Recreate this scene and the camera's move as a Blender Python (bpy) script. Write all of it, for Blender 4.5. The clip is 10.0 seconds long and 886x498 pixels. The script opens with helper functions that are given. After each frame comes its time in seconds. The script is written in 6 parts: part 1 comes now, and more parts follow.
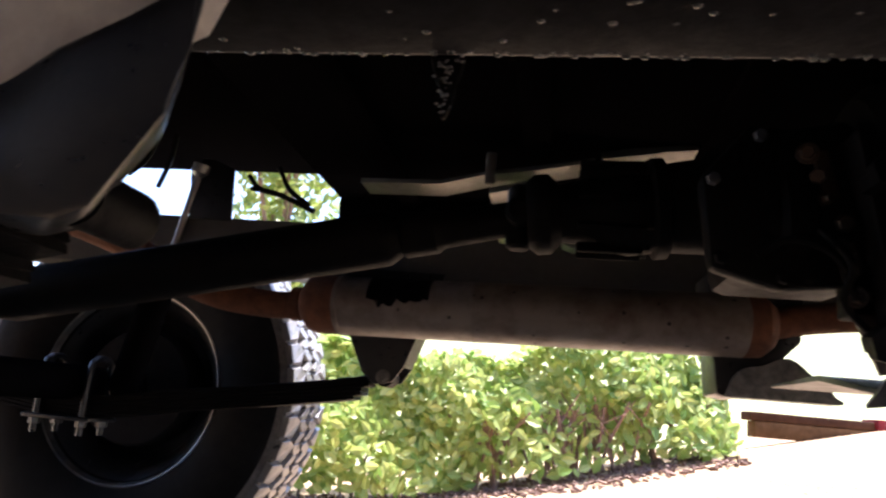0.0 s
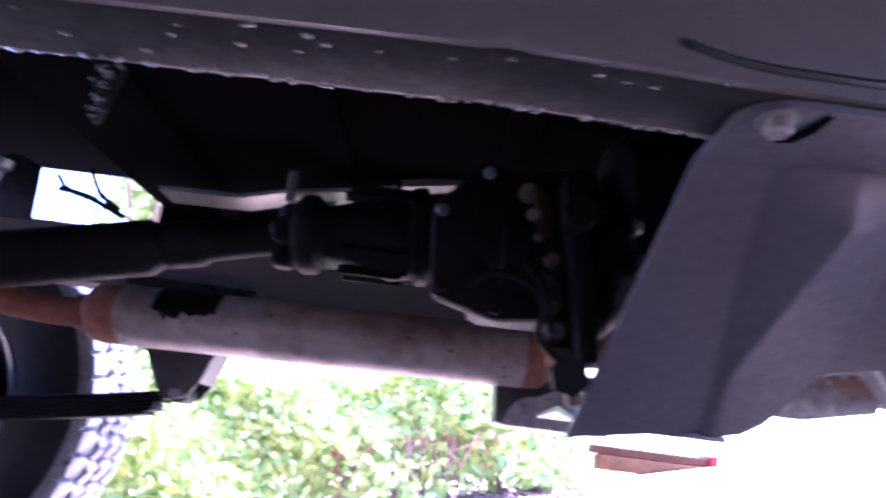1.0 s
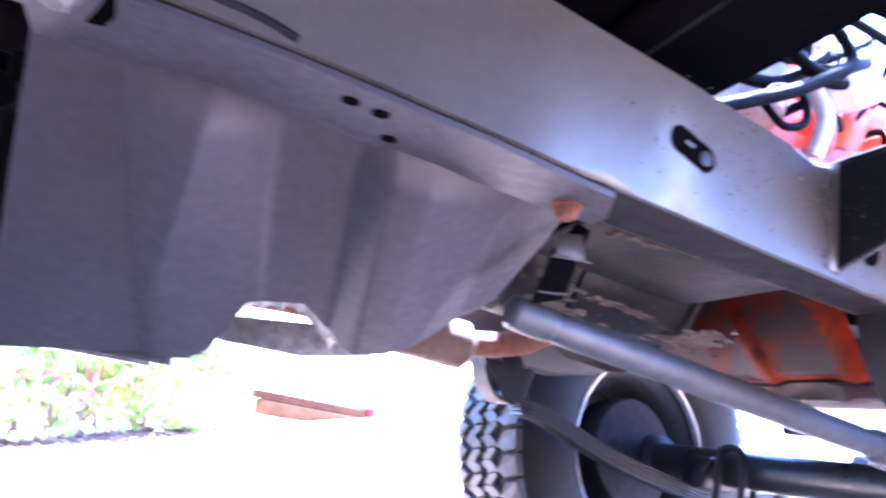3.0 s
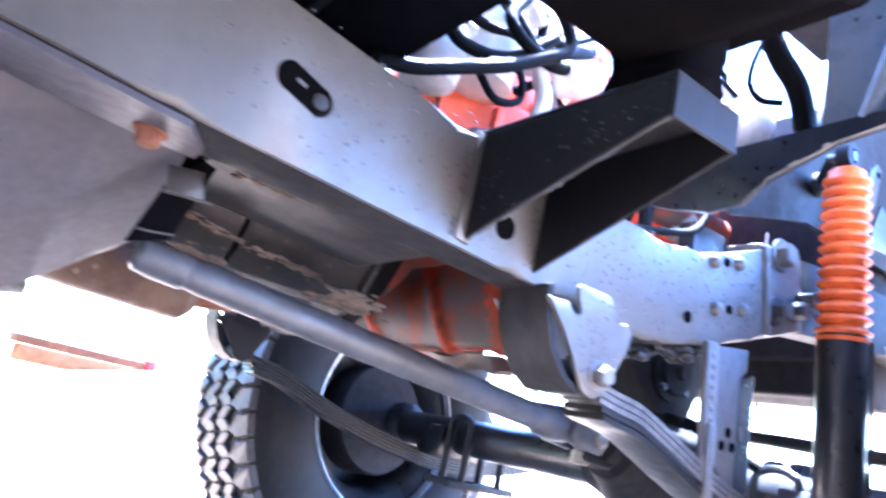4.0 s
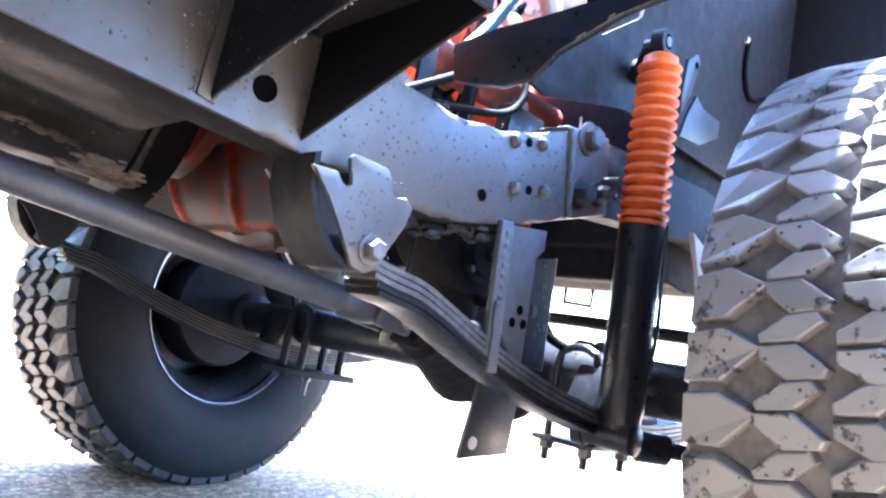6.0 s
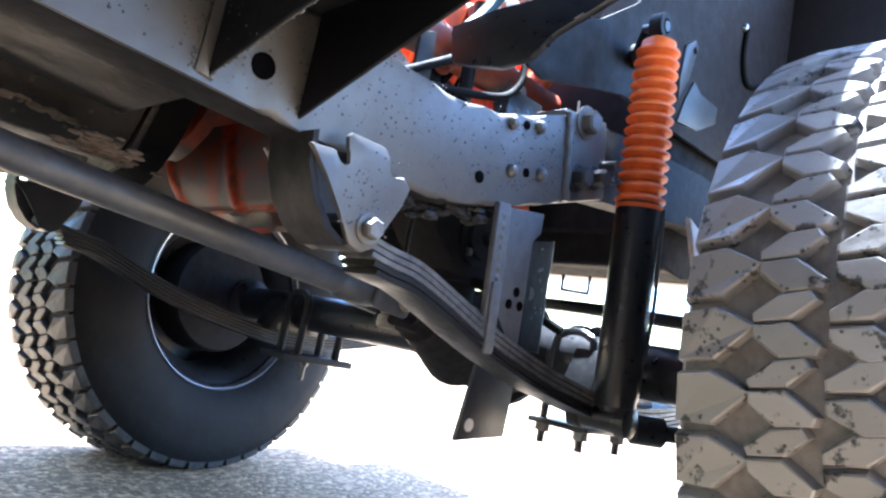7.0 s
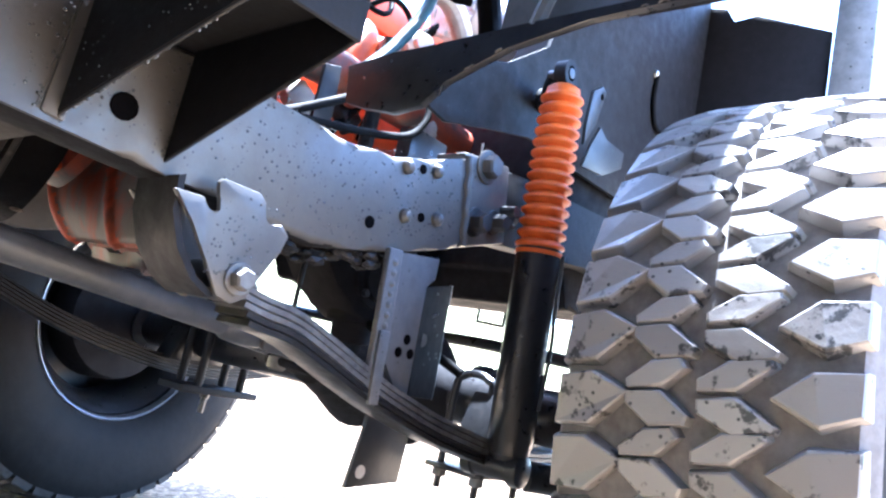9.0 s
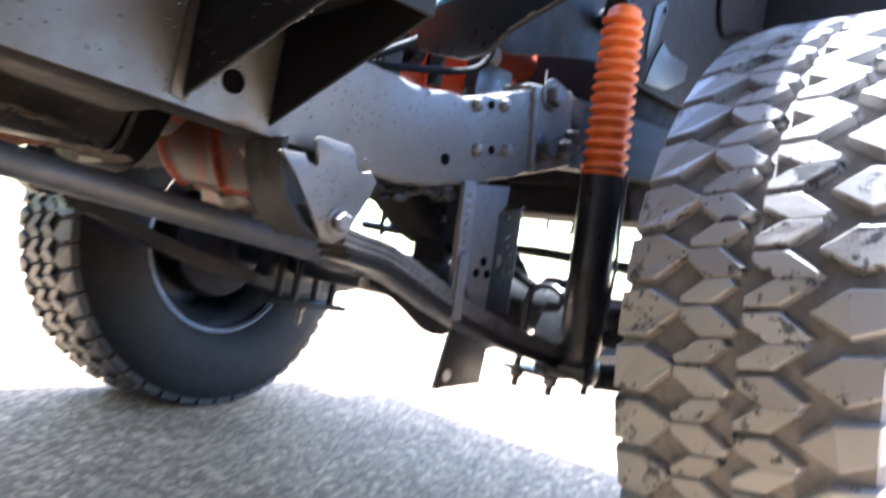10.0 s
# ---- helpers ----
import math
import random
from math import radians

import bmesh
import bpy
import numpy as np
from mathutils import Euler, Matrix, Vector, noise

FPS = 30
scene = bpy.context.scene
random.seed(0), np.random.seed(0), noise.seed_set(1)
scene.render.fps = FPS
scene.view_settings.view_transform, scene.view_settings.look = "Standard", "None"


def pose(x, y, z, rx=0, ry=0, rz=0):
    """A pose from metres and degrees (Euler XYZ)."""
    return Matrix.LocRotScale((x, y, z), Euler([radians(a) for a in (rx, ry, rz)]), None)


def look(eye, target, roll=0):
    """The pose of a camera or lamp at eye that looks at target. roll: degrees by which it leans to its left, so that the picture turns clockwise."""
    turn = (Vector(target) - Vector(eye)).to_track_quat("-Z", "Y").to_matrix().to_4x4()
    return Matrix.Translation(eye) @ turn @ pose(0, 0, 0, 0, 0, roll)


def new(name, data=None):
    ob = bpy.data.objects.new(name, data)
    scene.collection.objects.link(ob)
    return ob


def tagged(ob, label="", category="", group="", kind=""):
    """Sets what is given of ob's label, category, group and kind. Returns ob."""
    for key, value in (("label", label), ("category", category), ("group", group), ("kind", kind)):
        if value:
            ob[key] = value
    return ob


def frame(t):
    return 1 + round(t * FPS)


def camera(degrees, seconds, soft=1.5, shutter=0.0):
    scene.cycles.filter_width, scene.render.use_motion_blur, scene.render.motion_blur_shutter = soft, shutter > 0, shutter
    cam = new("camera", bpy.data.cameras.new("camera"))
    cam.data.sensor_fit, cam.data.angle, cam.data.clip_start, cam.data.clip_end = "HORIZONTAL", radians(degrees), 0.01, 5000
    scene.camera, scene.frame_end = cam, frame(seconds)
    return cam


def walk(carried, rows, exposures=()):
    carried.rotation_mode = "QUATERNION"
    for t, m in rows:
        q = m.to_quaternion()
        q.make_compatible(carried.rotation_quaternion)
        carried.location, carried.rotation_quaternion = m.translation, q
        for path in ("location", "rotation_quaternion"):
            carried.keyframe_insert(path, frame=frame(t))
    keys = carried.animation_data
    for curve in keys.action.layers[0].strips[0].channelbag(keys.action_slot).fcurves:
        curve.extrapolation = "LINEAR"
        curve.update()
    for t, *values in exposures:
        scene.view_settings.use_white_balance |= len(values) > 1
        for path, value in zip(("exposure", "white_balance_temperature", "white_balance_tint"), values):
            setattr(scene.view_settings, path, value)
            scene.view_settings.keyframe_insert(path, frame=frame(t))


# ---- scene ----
cam = camera(64.4, 10.0, soft=2.4, shutter=0.5)
PATH = [
    (0, (0.2431, 0.1771, 0.352), (-0.11, 2.2924, 0.8437), 5.0),
    (0.5, (0.308, 0.1782, 0.3542), (0.0528, 2.2979, 0.8855), 4.9),
    (1, (0.4268, 0.1826, 0.363), (0.3729, 2.299, 0.9614), 7.0),
    (1.5, (0.5357, 0.1892, 0.3674), (0.737, 2.2979, 0.9625), 9.2),
    (2, (0.5962, 0.1881, 0.3773), (0.9867, 2.2759, 0.9515), 8.9),
    (2.2, (0.6105, 0.187, 0.3762), (1.0527, 2.2682, 0.9383), 8.7),
    (3.3, (0.7788, 0.154, 0.3751), (1.6599, 2.0779, 0.9779), 10.7),
    (3.5, (0.8206, 0.1485, 0.3872), (1.8018, 2.0185, 1.0032), 11.2),
    (4, (0.9141, 0.1144, 0.4081), (2.1021, 1.8755, 0.9801), 12.4),
    (4.5, (0.9779, 0.0935, 0.4224), (2.3056, 1.7831, 0.8987), 12.0),
    (5, (1.0252, 0.0803, 0.4323), (2.4453, 1.6907, 0.9075), 12.6),
    (5.5, (1.0318, 0.0759, 0.4367), (2.4794, 1.661, 0.9185), 12.4),
    (6, (1.0318, 0.0671, 0.4125), (2.552, 1.6203, 0.7524), 11.0),
    (7.5, (1.0351, 0.0616, 0.4004), (2.5718, 1.6049, 0.7161), 11.3),
    (8, (1.0527, 0.055, 0.4202), (2.6147, 1.562, 0.7788), 11.8),
    (8.5, (1.0703, 0.0451, 0.4521), (2.6763, 1.4861, 0.8833), 12.6),
    (9, (1.0758, 0.0385, 0.4499), (2.7192, 1.4443, 0.8536), 12.2),
    (9.5, (1.0703, 0.0385, 0.4488), (2.6906, 1.4762, 0.8305), 12.5),
    (10, (0.9977, -0.0132, 0.4741), (2.5674, 1.5268, 0.5324), 10.0),
]
walk(cam, [(t, look(eye, target, roll)) for t, eye, target, roll in PATH],
     exposures=[(0.0, 2.45, 5800, 22), (0.5, 3.35, 4900, 48), (1.0, 4.3, 4500, 52), (1.5, 4.98, 4420, 54), (2.2, 5.28, 4380, 48), (3.5, 5.4, 4400, 29), (4.5, 5.52, 4550, 17), (5.5, 5.05, 4700, 15), (6.0, 4.5, 4800, 15), (7.5, 3.82, 5100, 6), (9.0, 4.32, 5000, 12), (10.0, 3.92, 5350, 12)])

# ---- light ----
world = bpy.data.worlds.new("sky_world")
scene.world = world
world.use_nodes = True
wn = world.node_tree
sky = wn.nodes.new("ShaderNodeTexSky")
sky.sky_type = "NISHITA"
sky.sun_disc = False
SUN_TO = Vector((0.14, 0.12, 0.982)).normalized()
sky.sun_elevation = math.asin(SUN_TO.z)
sky.sun_rotation = math.atan2(SUN_TO.x, SUN_TO.y)
wn.links.new(sky.outputs[0], wn.nodes["Background"].inputs[0])
wn.nodes["Background"].inputs[1].default_value = 0.13
sun_data = bpy.data.lights.new("sun", "SUN")
sun_data.energy, sun_data.angle, sun_data.color = 4.4, radians(2.0), (1.0, 0.95, 0.87)
sun = new("sun", sun_data)
sun.matrix_world = look(SUN_TO * 20, (0, 0, 0))


# ---- materials ----
def material(name, base, rough=0.5, metal=0.0, second=None, scale=40.0, spots=None, spot_scale=60.0, spot_size=0.16, bump=0.15, coarse=6.0, coat=0.0, sharp=(0.4, 0.65), vary=0.0, spec=0.5):
    """A worn surface: two tones mixed by coarse and fine noise, optional round specks, fine relief."""
    m = bpy.data.materials.new(name)
    m.use_nodes = True
    nt = m.node_tree
    b = nt.nodes["Principled BSDF"]
    co = nt.nodes.new("ShaderNodeTexCoord")
    where = co.outputs["Object"]
    if vary:
        info = nt.nodes.new("ShaderNodeObjectInfo")
        away = nt.nodes.new("ShaderNodeVectorMath")
        away.operation = "SCALE"
        away.inputs[0].default_value = (31.0, 17.0, 23.0)
        nt.links.new(info.outputs["Random"], away.inputs["Scale"])
        moved = nt.nodes.new("ShaderNodeVectorMath")
        nt.links.new(where, moved.inputs[0])
        nt.links.new(away.outputs[0], moved.inputs[1])
        where = moved.outputs[0]

    def tex(kind, sc, detail=6.0):
        n = nt.nodes.new(kind)
        n.inputs["Scale"].default_value = sc
        if kind == "ShaderNodeTexNoise":
            n.inputs["Detail"].default_value = detail
            n.inputs["Roughness"].default_value = 0.62
        nt.links.new(where, n.inputs["Vector"])
        return n

    def ramp(src, lo, hi):
        n = nt.nodes.new("ShaderNodeMapRange")
        n.inputs["From Min"].default_value, n.inputs["From Max"].default_value = lo, hi
        nt.links.new(src, n.inputs["Value"])
        return n.outputs["Result"]

    def mix(fac, a, c):
        n = nt.nodes.new("ShaderNodeMix")
        n.data_type = "RGBA"
        nt.links.new(fac, n.inputs["Factor"])
        for k, v in (("A", a), ("B", c)):
            s = [i for i in n.inputs if i.name == k and i.type == "RGBA"][0]
            if isinstance(v, tuple):
                s.default_value = (*v, 1)
            else:
                nt.links.new(v, s)
        return [o for o in n.outputs if o.type == "RGBA"][0]

    big, fine = tex("ShaderNodeTexNoise", coarse), tex("ShaderNodeTexNoise", scale, 8.0)
    second = second or tuple(c * 0.6 for c in base)
    add = nt.nodes.new("ShaderNodeMath")
    add.operation = "MULTIPLY_ADD"
    nt.links.new(fine.outputs["Fac"], add.inputs[0])
    add.inputs[1].default_value = 0.5
    half = nt.nodes.new("ShaderNodeMath")
    half.operation = "MULTIPLY"
    half.inputs[1].default_value = 0.5
    nt.links.new(big.outputs["Fac"], half.inputs[0])
    nt.links.new(half.outputs[0], add.inputs[2])
    col = mix(ramp(add.outputs[0], *sharp), base, second)
    if vary:
        hsv = nt.nodes.new("ShaderNodeHueSaturation")
        nt.links.new(ramp(info.outputs["Random"], -1.0 / vary + 1.0, 1.0 / vary), hsv.inputs["Value"])
        r = hsv.inputs["Value"].links[0].from_node
        r.inputs["From Min"].default_value, r.inputs["From Max"].default_value = 0.0, 1.0
        r.inputs["To Min"].default_value, r.inputs["To Max"].default_value = 1.0 - vary, 1.0 + vary
        nt.links.new(col, hsv.inputs["Color"])
        col = hsv.outputs[0]
    if spots:
        v = tex("ShaderNodeTexVoronoi", spot_scale)
        v.inputs["Randomness"].default_value = 1.0
        gate = ramp(big.outputs["Fac"], 0.44, 0.50)
        s = nt.nodes.new("ShaderNodeMath")
        s.operation = "MULTIPLY"
        nt.links.new(ramp(v.outputs["Distance"], spot_size, spot_size * 0.7), s.inputs[0])
        nt.links.new(gate, s.inputs[1])
        col = mix(s.outputs[0], col, spots)
    nt.links.new(col, b.inputs["Base Color"])
    nt.links.new(ramp(fine.outputs["Fac"], 0.2, 0.8), b.inputs["Roughness"])
    rr = b.inputs["Roughness"].links[0].from_node
    rr.inputs["To Min"].default_value, rr.inputs["To Max"].default_value = max(0.05, rough - 0.12), min(1.0, rough + 0.15)
    b.inputs["Metallic"].default_value = metal
    b.inputs["Coat Weight"].default_value = coat
    b.inputs["Specular IOR Level"].default_value = spec
    if bump:
        bp = nt.nodes.new("ShaderNodeBump")
        bp.inputs["Strength"].default_value = bump
        bp.inputs["Distance"].default_value = 0.004
        nt.links.new(fine.outputs["Fac"], bp.inputs["Height"])
        nt.links.new(bp.outputs[0], b.inputs["Normal"])
    return m


FRAME = material("frame_paint", (0.092, 0.0868, 0.0800), 0.40, 0.0, (0.071, 0.0672, 0.0625), 60, (0.020, 0.020, 0.020), 110, 0.10, 0.14, spec=0.65)
SKID = material("skid_paint", (0.056, 0.053, 0.064), 0.5, 0.0, (0.044, 0.041, 0.050), 90, bump=0.12)
BLACK = material("black_paint", (0.011, 0.012, 0.015), 0.32, 0.0, (0.022, 0.022, 0.023), 70, bump=0.15)
SATIN = material("satin_black_paint", (0.014, 0.015, 0.0178), 0.55, 0.0, (0.020, 0.020, 0.022), 70, (0.05, 0.05, 0.05), 90, 0.05, bump=0.2, spec=0.14)
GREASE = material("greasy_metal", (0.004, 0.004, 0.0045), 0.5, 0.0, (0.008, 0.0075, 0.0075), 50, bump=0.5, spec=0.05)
DUSTY = material("dusty_black", (0.022, 0.023, 0.026), 0.4, 0.0, (0.042, 0.04, 0.039), 55, bump=0.2)
# blacker than a real coating: the deep shade underneath is put into the colour
UNDER = material("underbody_shade_black", (0.003, 0.003, 0.0036), 0.95, 0.0, (0.005, 0.0045, 0.005), 45, bump=0.2, spec=0.0)
# lighter copy of that black, for axles, steering and engine surround
SOFTBLACK = material("softer_black", (0.017, 0.017, 0.0195), 0.8, 0.0, (0.010, 0.010, 0.0115), 45, bump=0.3, spec=0.12)
SHAFT = material("shaft_paint", (0.080, 0.087, 0.104), 0.42, 0.0, (0.046, 0.050, 0.059), 50, bump=0.12, coarse=10, spec=0.5)
SPRING = material("dark_spring_steel", (0.008, 0.008, 0.009), 0.42, 0.0, (0.015, 0.014, 0.014), 60, bump=0.25, spec=0.3)
COVER = material("dirty_cover", (0.080, 0.054, 0.050), 0.55, 0.0, (0.20, 0.038, 0.015), 18, bump=0.3, coarse=9, sharp=(0.50, 0.64), spec=0.3)
LIP = material("worn_orange", (0.40, 0.052, 0.011), 0.5, 0.0, (0.14, 0.04, 0.022), 30, bump=0.3, coarse=14, sharp=(0.45, 0.62), spec=0.12)
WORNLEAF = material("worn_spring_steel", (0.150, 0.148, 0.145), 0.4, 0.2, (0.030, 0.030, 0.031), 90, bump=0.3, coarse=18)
BELL = material("sooty_casting", (0.20, 0.030, 0.011), 0.55, 0.0, (0.035, 0.025, 0.023), 14, bump=0.4, coarse=11, sharp=(0.42, 0.56), spec=0.2)
ORANGE = material("engine_orange", (0.75, 0.11, 0.02), 0.45, 0.0, (0.45, 0.07, 0.02), 25, bump=0.15, sharp=(0.45, 0.75))
SOOTY = material("sooty_orange", (0.40, 0.06, 0.018), 0.5, 0.0, (0.07, 0.05, 0.048), 12, bump=0.25, coarse=8, sharp=(0.42, 0.56))
DARKCOAT = material("dark_matte_coat", (0.016, 0.016, 0.0185), 0.6, 0.0, (0.008, 0.008, 0.0095), 50, bump=0.3, spec=0.2)
GREYPAINT = material("grey_paint", (0.13, 0.134, 0.140), 0.45, 0.0, (0.085, 0.088, 0.092), 50, (0.02, 0.02, 0.02), 90, 0.12, 0.15)
MUD = material("caked_mud", (0.008, 0.0076, 0.0078), 0.5, 0.0, (0.022, 0.0195, 0.0185), 26, (0.055, 0.047, 0.041), 60, 0.2, 0.7, coarse=9, sharp=(0.46, 0.58), spec=0.3)
CRUST = material("pale_mud_crust", (0.13, 0.105, 0.085), 0.9, 0.0, (0.04, 0.032, 0.027), 90, bump=0.8, coarse=25, spec=0.2)
WELL = material("dusty_wheel_well", (0.013, 0.013, 0.0155), 0.6, 0.0, (0.008, 0.008, 0.0095), 40, (0.03, 0.03, 0.03), 60, 0.10, 0.2, coarse=4, spec=0.2)
BOOT = material("orange_rubber", (0.85, 0.155, 0.012), 0.5, 0.0, (0.52, 0.08, 0.008), 45, bump=0.1)
RUBBER = material("tyre_rubber", (0.0075, 0.0074, 0.008), 0.66, 0.0, (0.017, 0.0165, 0.0165), 45, bump=0.3, spec=0.12)
GROOVE = material("dusty_tread_base", (0.21, 0.194, 0.18), 0.7, 0.0, (0.11, 0.10, 0.093), 60, bump=0.3, spec=0.2)
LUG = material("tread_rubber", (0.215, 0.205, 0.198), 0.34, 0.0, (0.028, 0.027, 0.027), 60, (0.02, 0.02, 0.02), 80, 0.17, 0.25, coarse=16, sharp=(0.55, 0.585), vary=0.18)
# darker tread copy for the far front tyre: its shade is in the colour
SHADELUG = material("shaded_tread_rubber", (0.040, 0.038, 0.038), 0.45, 0.0, (0.014, 0.014, 0.014), 60, (0.06, 0.057, 0.053), 70, 0.14, 0.25, coarse=16, sharp=(0.5, 0.62), vary=0.18, spec=0.3)
STEEL = material("bare_steel", (0.55, 0.54, 0.52), 0.35, 0.9, (0.4, 0.38, 0.35), 40, bump=0.1)
BOLT = material("bolt_steel", (0.20, 0.195, 0.185), 0.48, 0.5, (0.11, 0.10, 0.092), 80, bump=0.15)
RIMLIP = material("bright_rim", (0.42, 0.42, 0.42), 0.38, 1.0, (0.2, 0.195, 0.19), 30, bump=0.02)
GALV = material("muffler_steel", (0.24, 0.205, 0.18), 0.5, 0.2, (0.11, 0.065, 0.045), 22, (0.03, 0.02, 0.016), 34, 0.14, 0.2, coarse=7, sharp=(0.44, 0.66))
CAN = material("heat_tanned_steel", (0.16, 0.105, 0.072), 0.6, 0.0, (0.075, 0.042, 0.028), 26, (0.20, 0.15, 0.11), 30, 0.22, 0.3, coarse=9, spec=0.3)
RUST = material("rust", (0.19, 0.07, 0.03), 0.85, 0.0, (0.07, 0.028, 0.016), 40, bump=0.5)
HOSE = material("black_hose", (0.0045, 0.0045, 0.005), 0.6, 0.0, (0.007, 0.007, 0.007), 50, bump=0.1, spec=0.05)
WETRUST = material("wet_rust", (0.045, 0.026, 0.016), 0.35, 0.0, (0.016, 0.011, 0.008), 60, (0.14, 0.13, 0.10), 130, 0.16, 0.5)
TEAL = material("teal_hose", (0.004, 0.035, 0.042), 0.45, 0.0, (0.004, 0.026, 0.032), 50, bump=0.05)
ALU = material("cast_aluminium", (0.55, 0.50, 0.47), 0.5, 0.5, (0.4, 0.34, 0.3), 60, bump=0.2)
CREAM = material("pale_casting", (0.7, 0.66, 0.6), 0.55, 0.0, (0.5, 0.46, 0.42), 40, bump=0.15)
PANEL = material("grey_panel", (0.21, 0.23, 0.25), 0.4, 0.0, (0.14, 0.155, 0.17), 45, (0.025, 0.025, 0.025), 55, 0.15, 0.15, sharp=(0.42, 0.6))
# paler copy of the timber: sunlight on its face is put into the colour
SUNPLANK = material("sunlit_timber", (0.105, 0.056, 0.024), 0.85, 0.0, (0.06, 0.03, 0.012), 30, bump=0.4, spec=0.1)
TIMBER = material("weathered_timber", (0.060, 0.026, 0.012), 0.8, 0.0, (0.032, 0.014, 0.007), 30, bump=0.4, spec=0.1)
REDEND = material("red_paint", (0.16, 0.008, 0.006), 0.6, 0.0, (0.11, 0.012, 0.010), 40, bump=0.2, spec=0.2)
BARK = material("twig_bark", (0.30, 0.19, 0.14), 0.9, 0.0, (0.17, 0.10, 0.075), 60, bump=0.4)
MULCH = material("dry_mulch", (0.22, 0.13, 0.09), 0.95, 0.0, (0.10, 0.06, 0.04), 30, bump=0.8)
SCUFF = material("scuffed_metal", (0.30, 0.30, 0.29), 0.5, 0.3, (0.10, 0.10, 0.10), 70, bump=0.4, coarse=20)


def asphalt(name):
    """Stone grains of mixed tone in a dark binder, with broad worn and dusty areas."""
    m = material(name, (0.41, 0.285, 0.165), 0.85, 0.0, (0.27, 0.185, 0.105), 70, bump=0.5, coarse=2.0, sharp=(0.40, 0.62), spec=0.2)
    nt = m.node_tree
    b = nt.nodes["Principled BSDF"]
    old = b.inputs["Base Color"].links[0].from_socket
    co = [n for n in nt.nodes if n.type == "TEX_COORD"][0]
    height = None
    for scale, share, low, high in ((84.0, 0.7, 0.5, 2.3), (190.0, 0.5, 0.6, 1.7)):
        v = nt.nodes.new("ShaderNodeTexVoronoi")
        v.inputs["Scale"].default_value = scale
        nt.links.new(co.outputs["Object"], v.inputs["Vector"])
        sep = nt.nodes.new("ShaderNodeSeparateColor")
        nt.links.new(v.outputs["Color"], sep.inputs[0])
        power = nt.nodes.new("ShaderNodeMath")
        power.operation = "POWER"
        power.inputs[1].default_value = 2.2
        nt.links.new(sep.outputs[0], power.inputs[0])
        tone = nt.nodes.new("ShaderNodeMapRange")
        tone.inputs["To Min"].default_value, tone.inputs["To Max"].default_value = low, high
        nt.links.new(power.outputs[0], tone.inputs["Value"])
        hsv = nt.nodes.new("ShaderNodeHueSaturation")
        hsv.inputs["Fac"].default_value = share
        nt.links.new(tone.outputs["Result"], hsv.inputs["Value"])
        nt.links.new(old, hsv.inputs["Color"])
        old = hsv.outputs[0]
        height = height or v.outputs["Distance"]
    nt.links.new(old, b.inputs["Base Color"])
    bp = [n for n in nt.nodes if n.type == "BUMP"][0]
    bp.inputs["Strength"].default_value = 0.6
    nt.links.new(height, bp.inputs["Height"])
    bp.invert = True
    return m


ASPHALT = asphalt("worn_asphalt")

WALL = material("light_blocker", (0.05, 0.045, 0.04), 0.8, 0.0, (0.035, 0.03, 0.028), 30, bump=0.3)
LAWN = material("dry_lawn", (0.34, 0.33, 0.16), 0.95, 0.0, (0.22, 0.24, 0.09), 30, bump=0.8, coarse=1.5)


def leaf_material(name, a, c):
    m = bpy.data.materials.new(name)
    m.use_nodes = True
    nt = m.node_tree
    b = nt.nodes["Principled BSDF"]
    g = nt.nodes.new("ShaderNodeNewGeometry")
    mx = nt.nodes.new("ShaderNodeMix")
    mx.data_type = "RGBA"
    nt.links.new(g.outputs["Random Per Island"], mx.inputs["Factor"])
    cs = [i for i in mx.inputs if i.type == "RGBA"]
    cs[0].default_value, cs[1].default_value = (*a, 1), (*c, 1)
    nt.links.new([o for o in mx.outputs if o.type == "RGBA"][0], b.inputs["Base Color"])
    b.inputs["Roughness"].default_value = 0.45
    tr = nt.nodes.new("ShaderNodeBsdfTranslucent")
    nt.links.new([o for o in mx.outputs if o.type == "RGBA"][0], tr.inputs["Color"])
    ms = nt.nodes.new("ShaderNodeMixShader")
    ms.inputs[0].default_value = 0.45
    nt.links.new(b.outputs[0], ms.inputs[1])
    nt.links.new(tr.outputs[0], ms.inputs[2])
    nt.links.new(ms.outputs[0], nt.nodes["Material Output"].inputs["Surface"])
    return m


LEAF = leaf_material("hedge_leaf", (0.20, 0.33, 0.06), (0.58, 0.62, 0.20))
LEAF_FAR = leaf_material("shrub_leaf", (0.15, 0.22, 0.04), (0.32, 0.34, 0.08))


# ---- mesh helpers ----
def part(name, bm, mat, parent, label="", smooth=30):
    """Links a bmesh as one mesh object under a thing or a part; the bmesh is in world metres."""
    me = bpy.data.meshes.new(name)
    bmesh.ops.recalc_face_normals(bm, faces=bm.faces)
    bm.to_mesh(me)
    bm.free()
    if smooth:
        me.polygons.foreach_set("use_smooth", [True] * len(me.polygons))
        me.set_sharp_from_angle(angle=radians(smooth))
    for m in mat if isinstance(mat, (list, tuple)) else [mat]:
        me.materials.append(m)
    ob = new(name, me)
    if parent:
        ob.parent = parent
        ob.matrix_parent_inverse = parent.matrix_basis.inverted()
    if label:
        tagged(ob, label)
    return ob


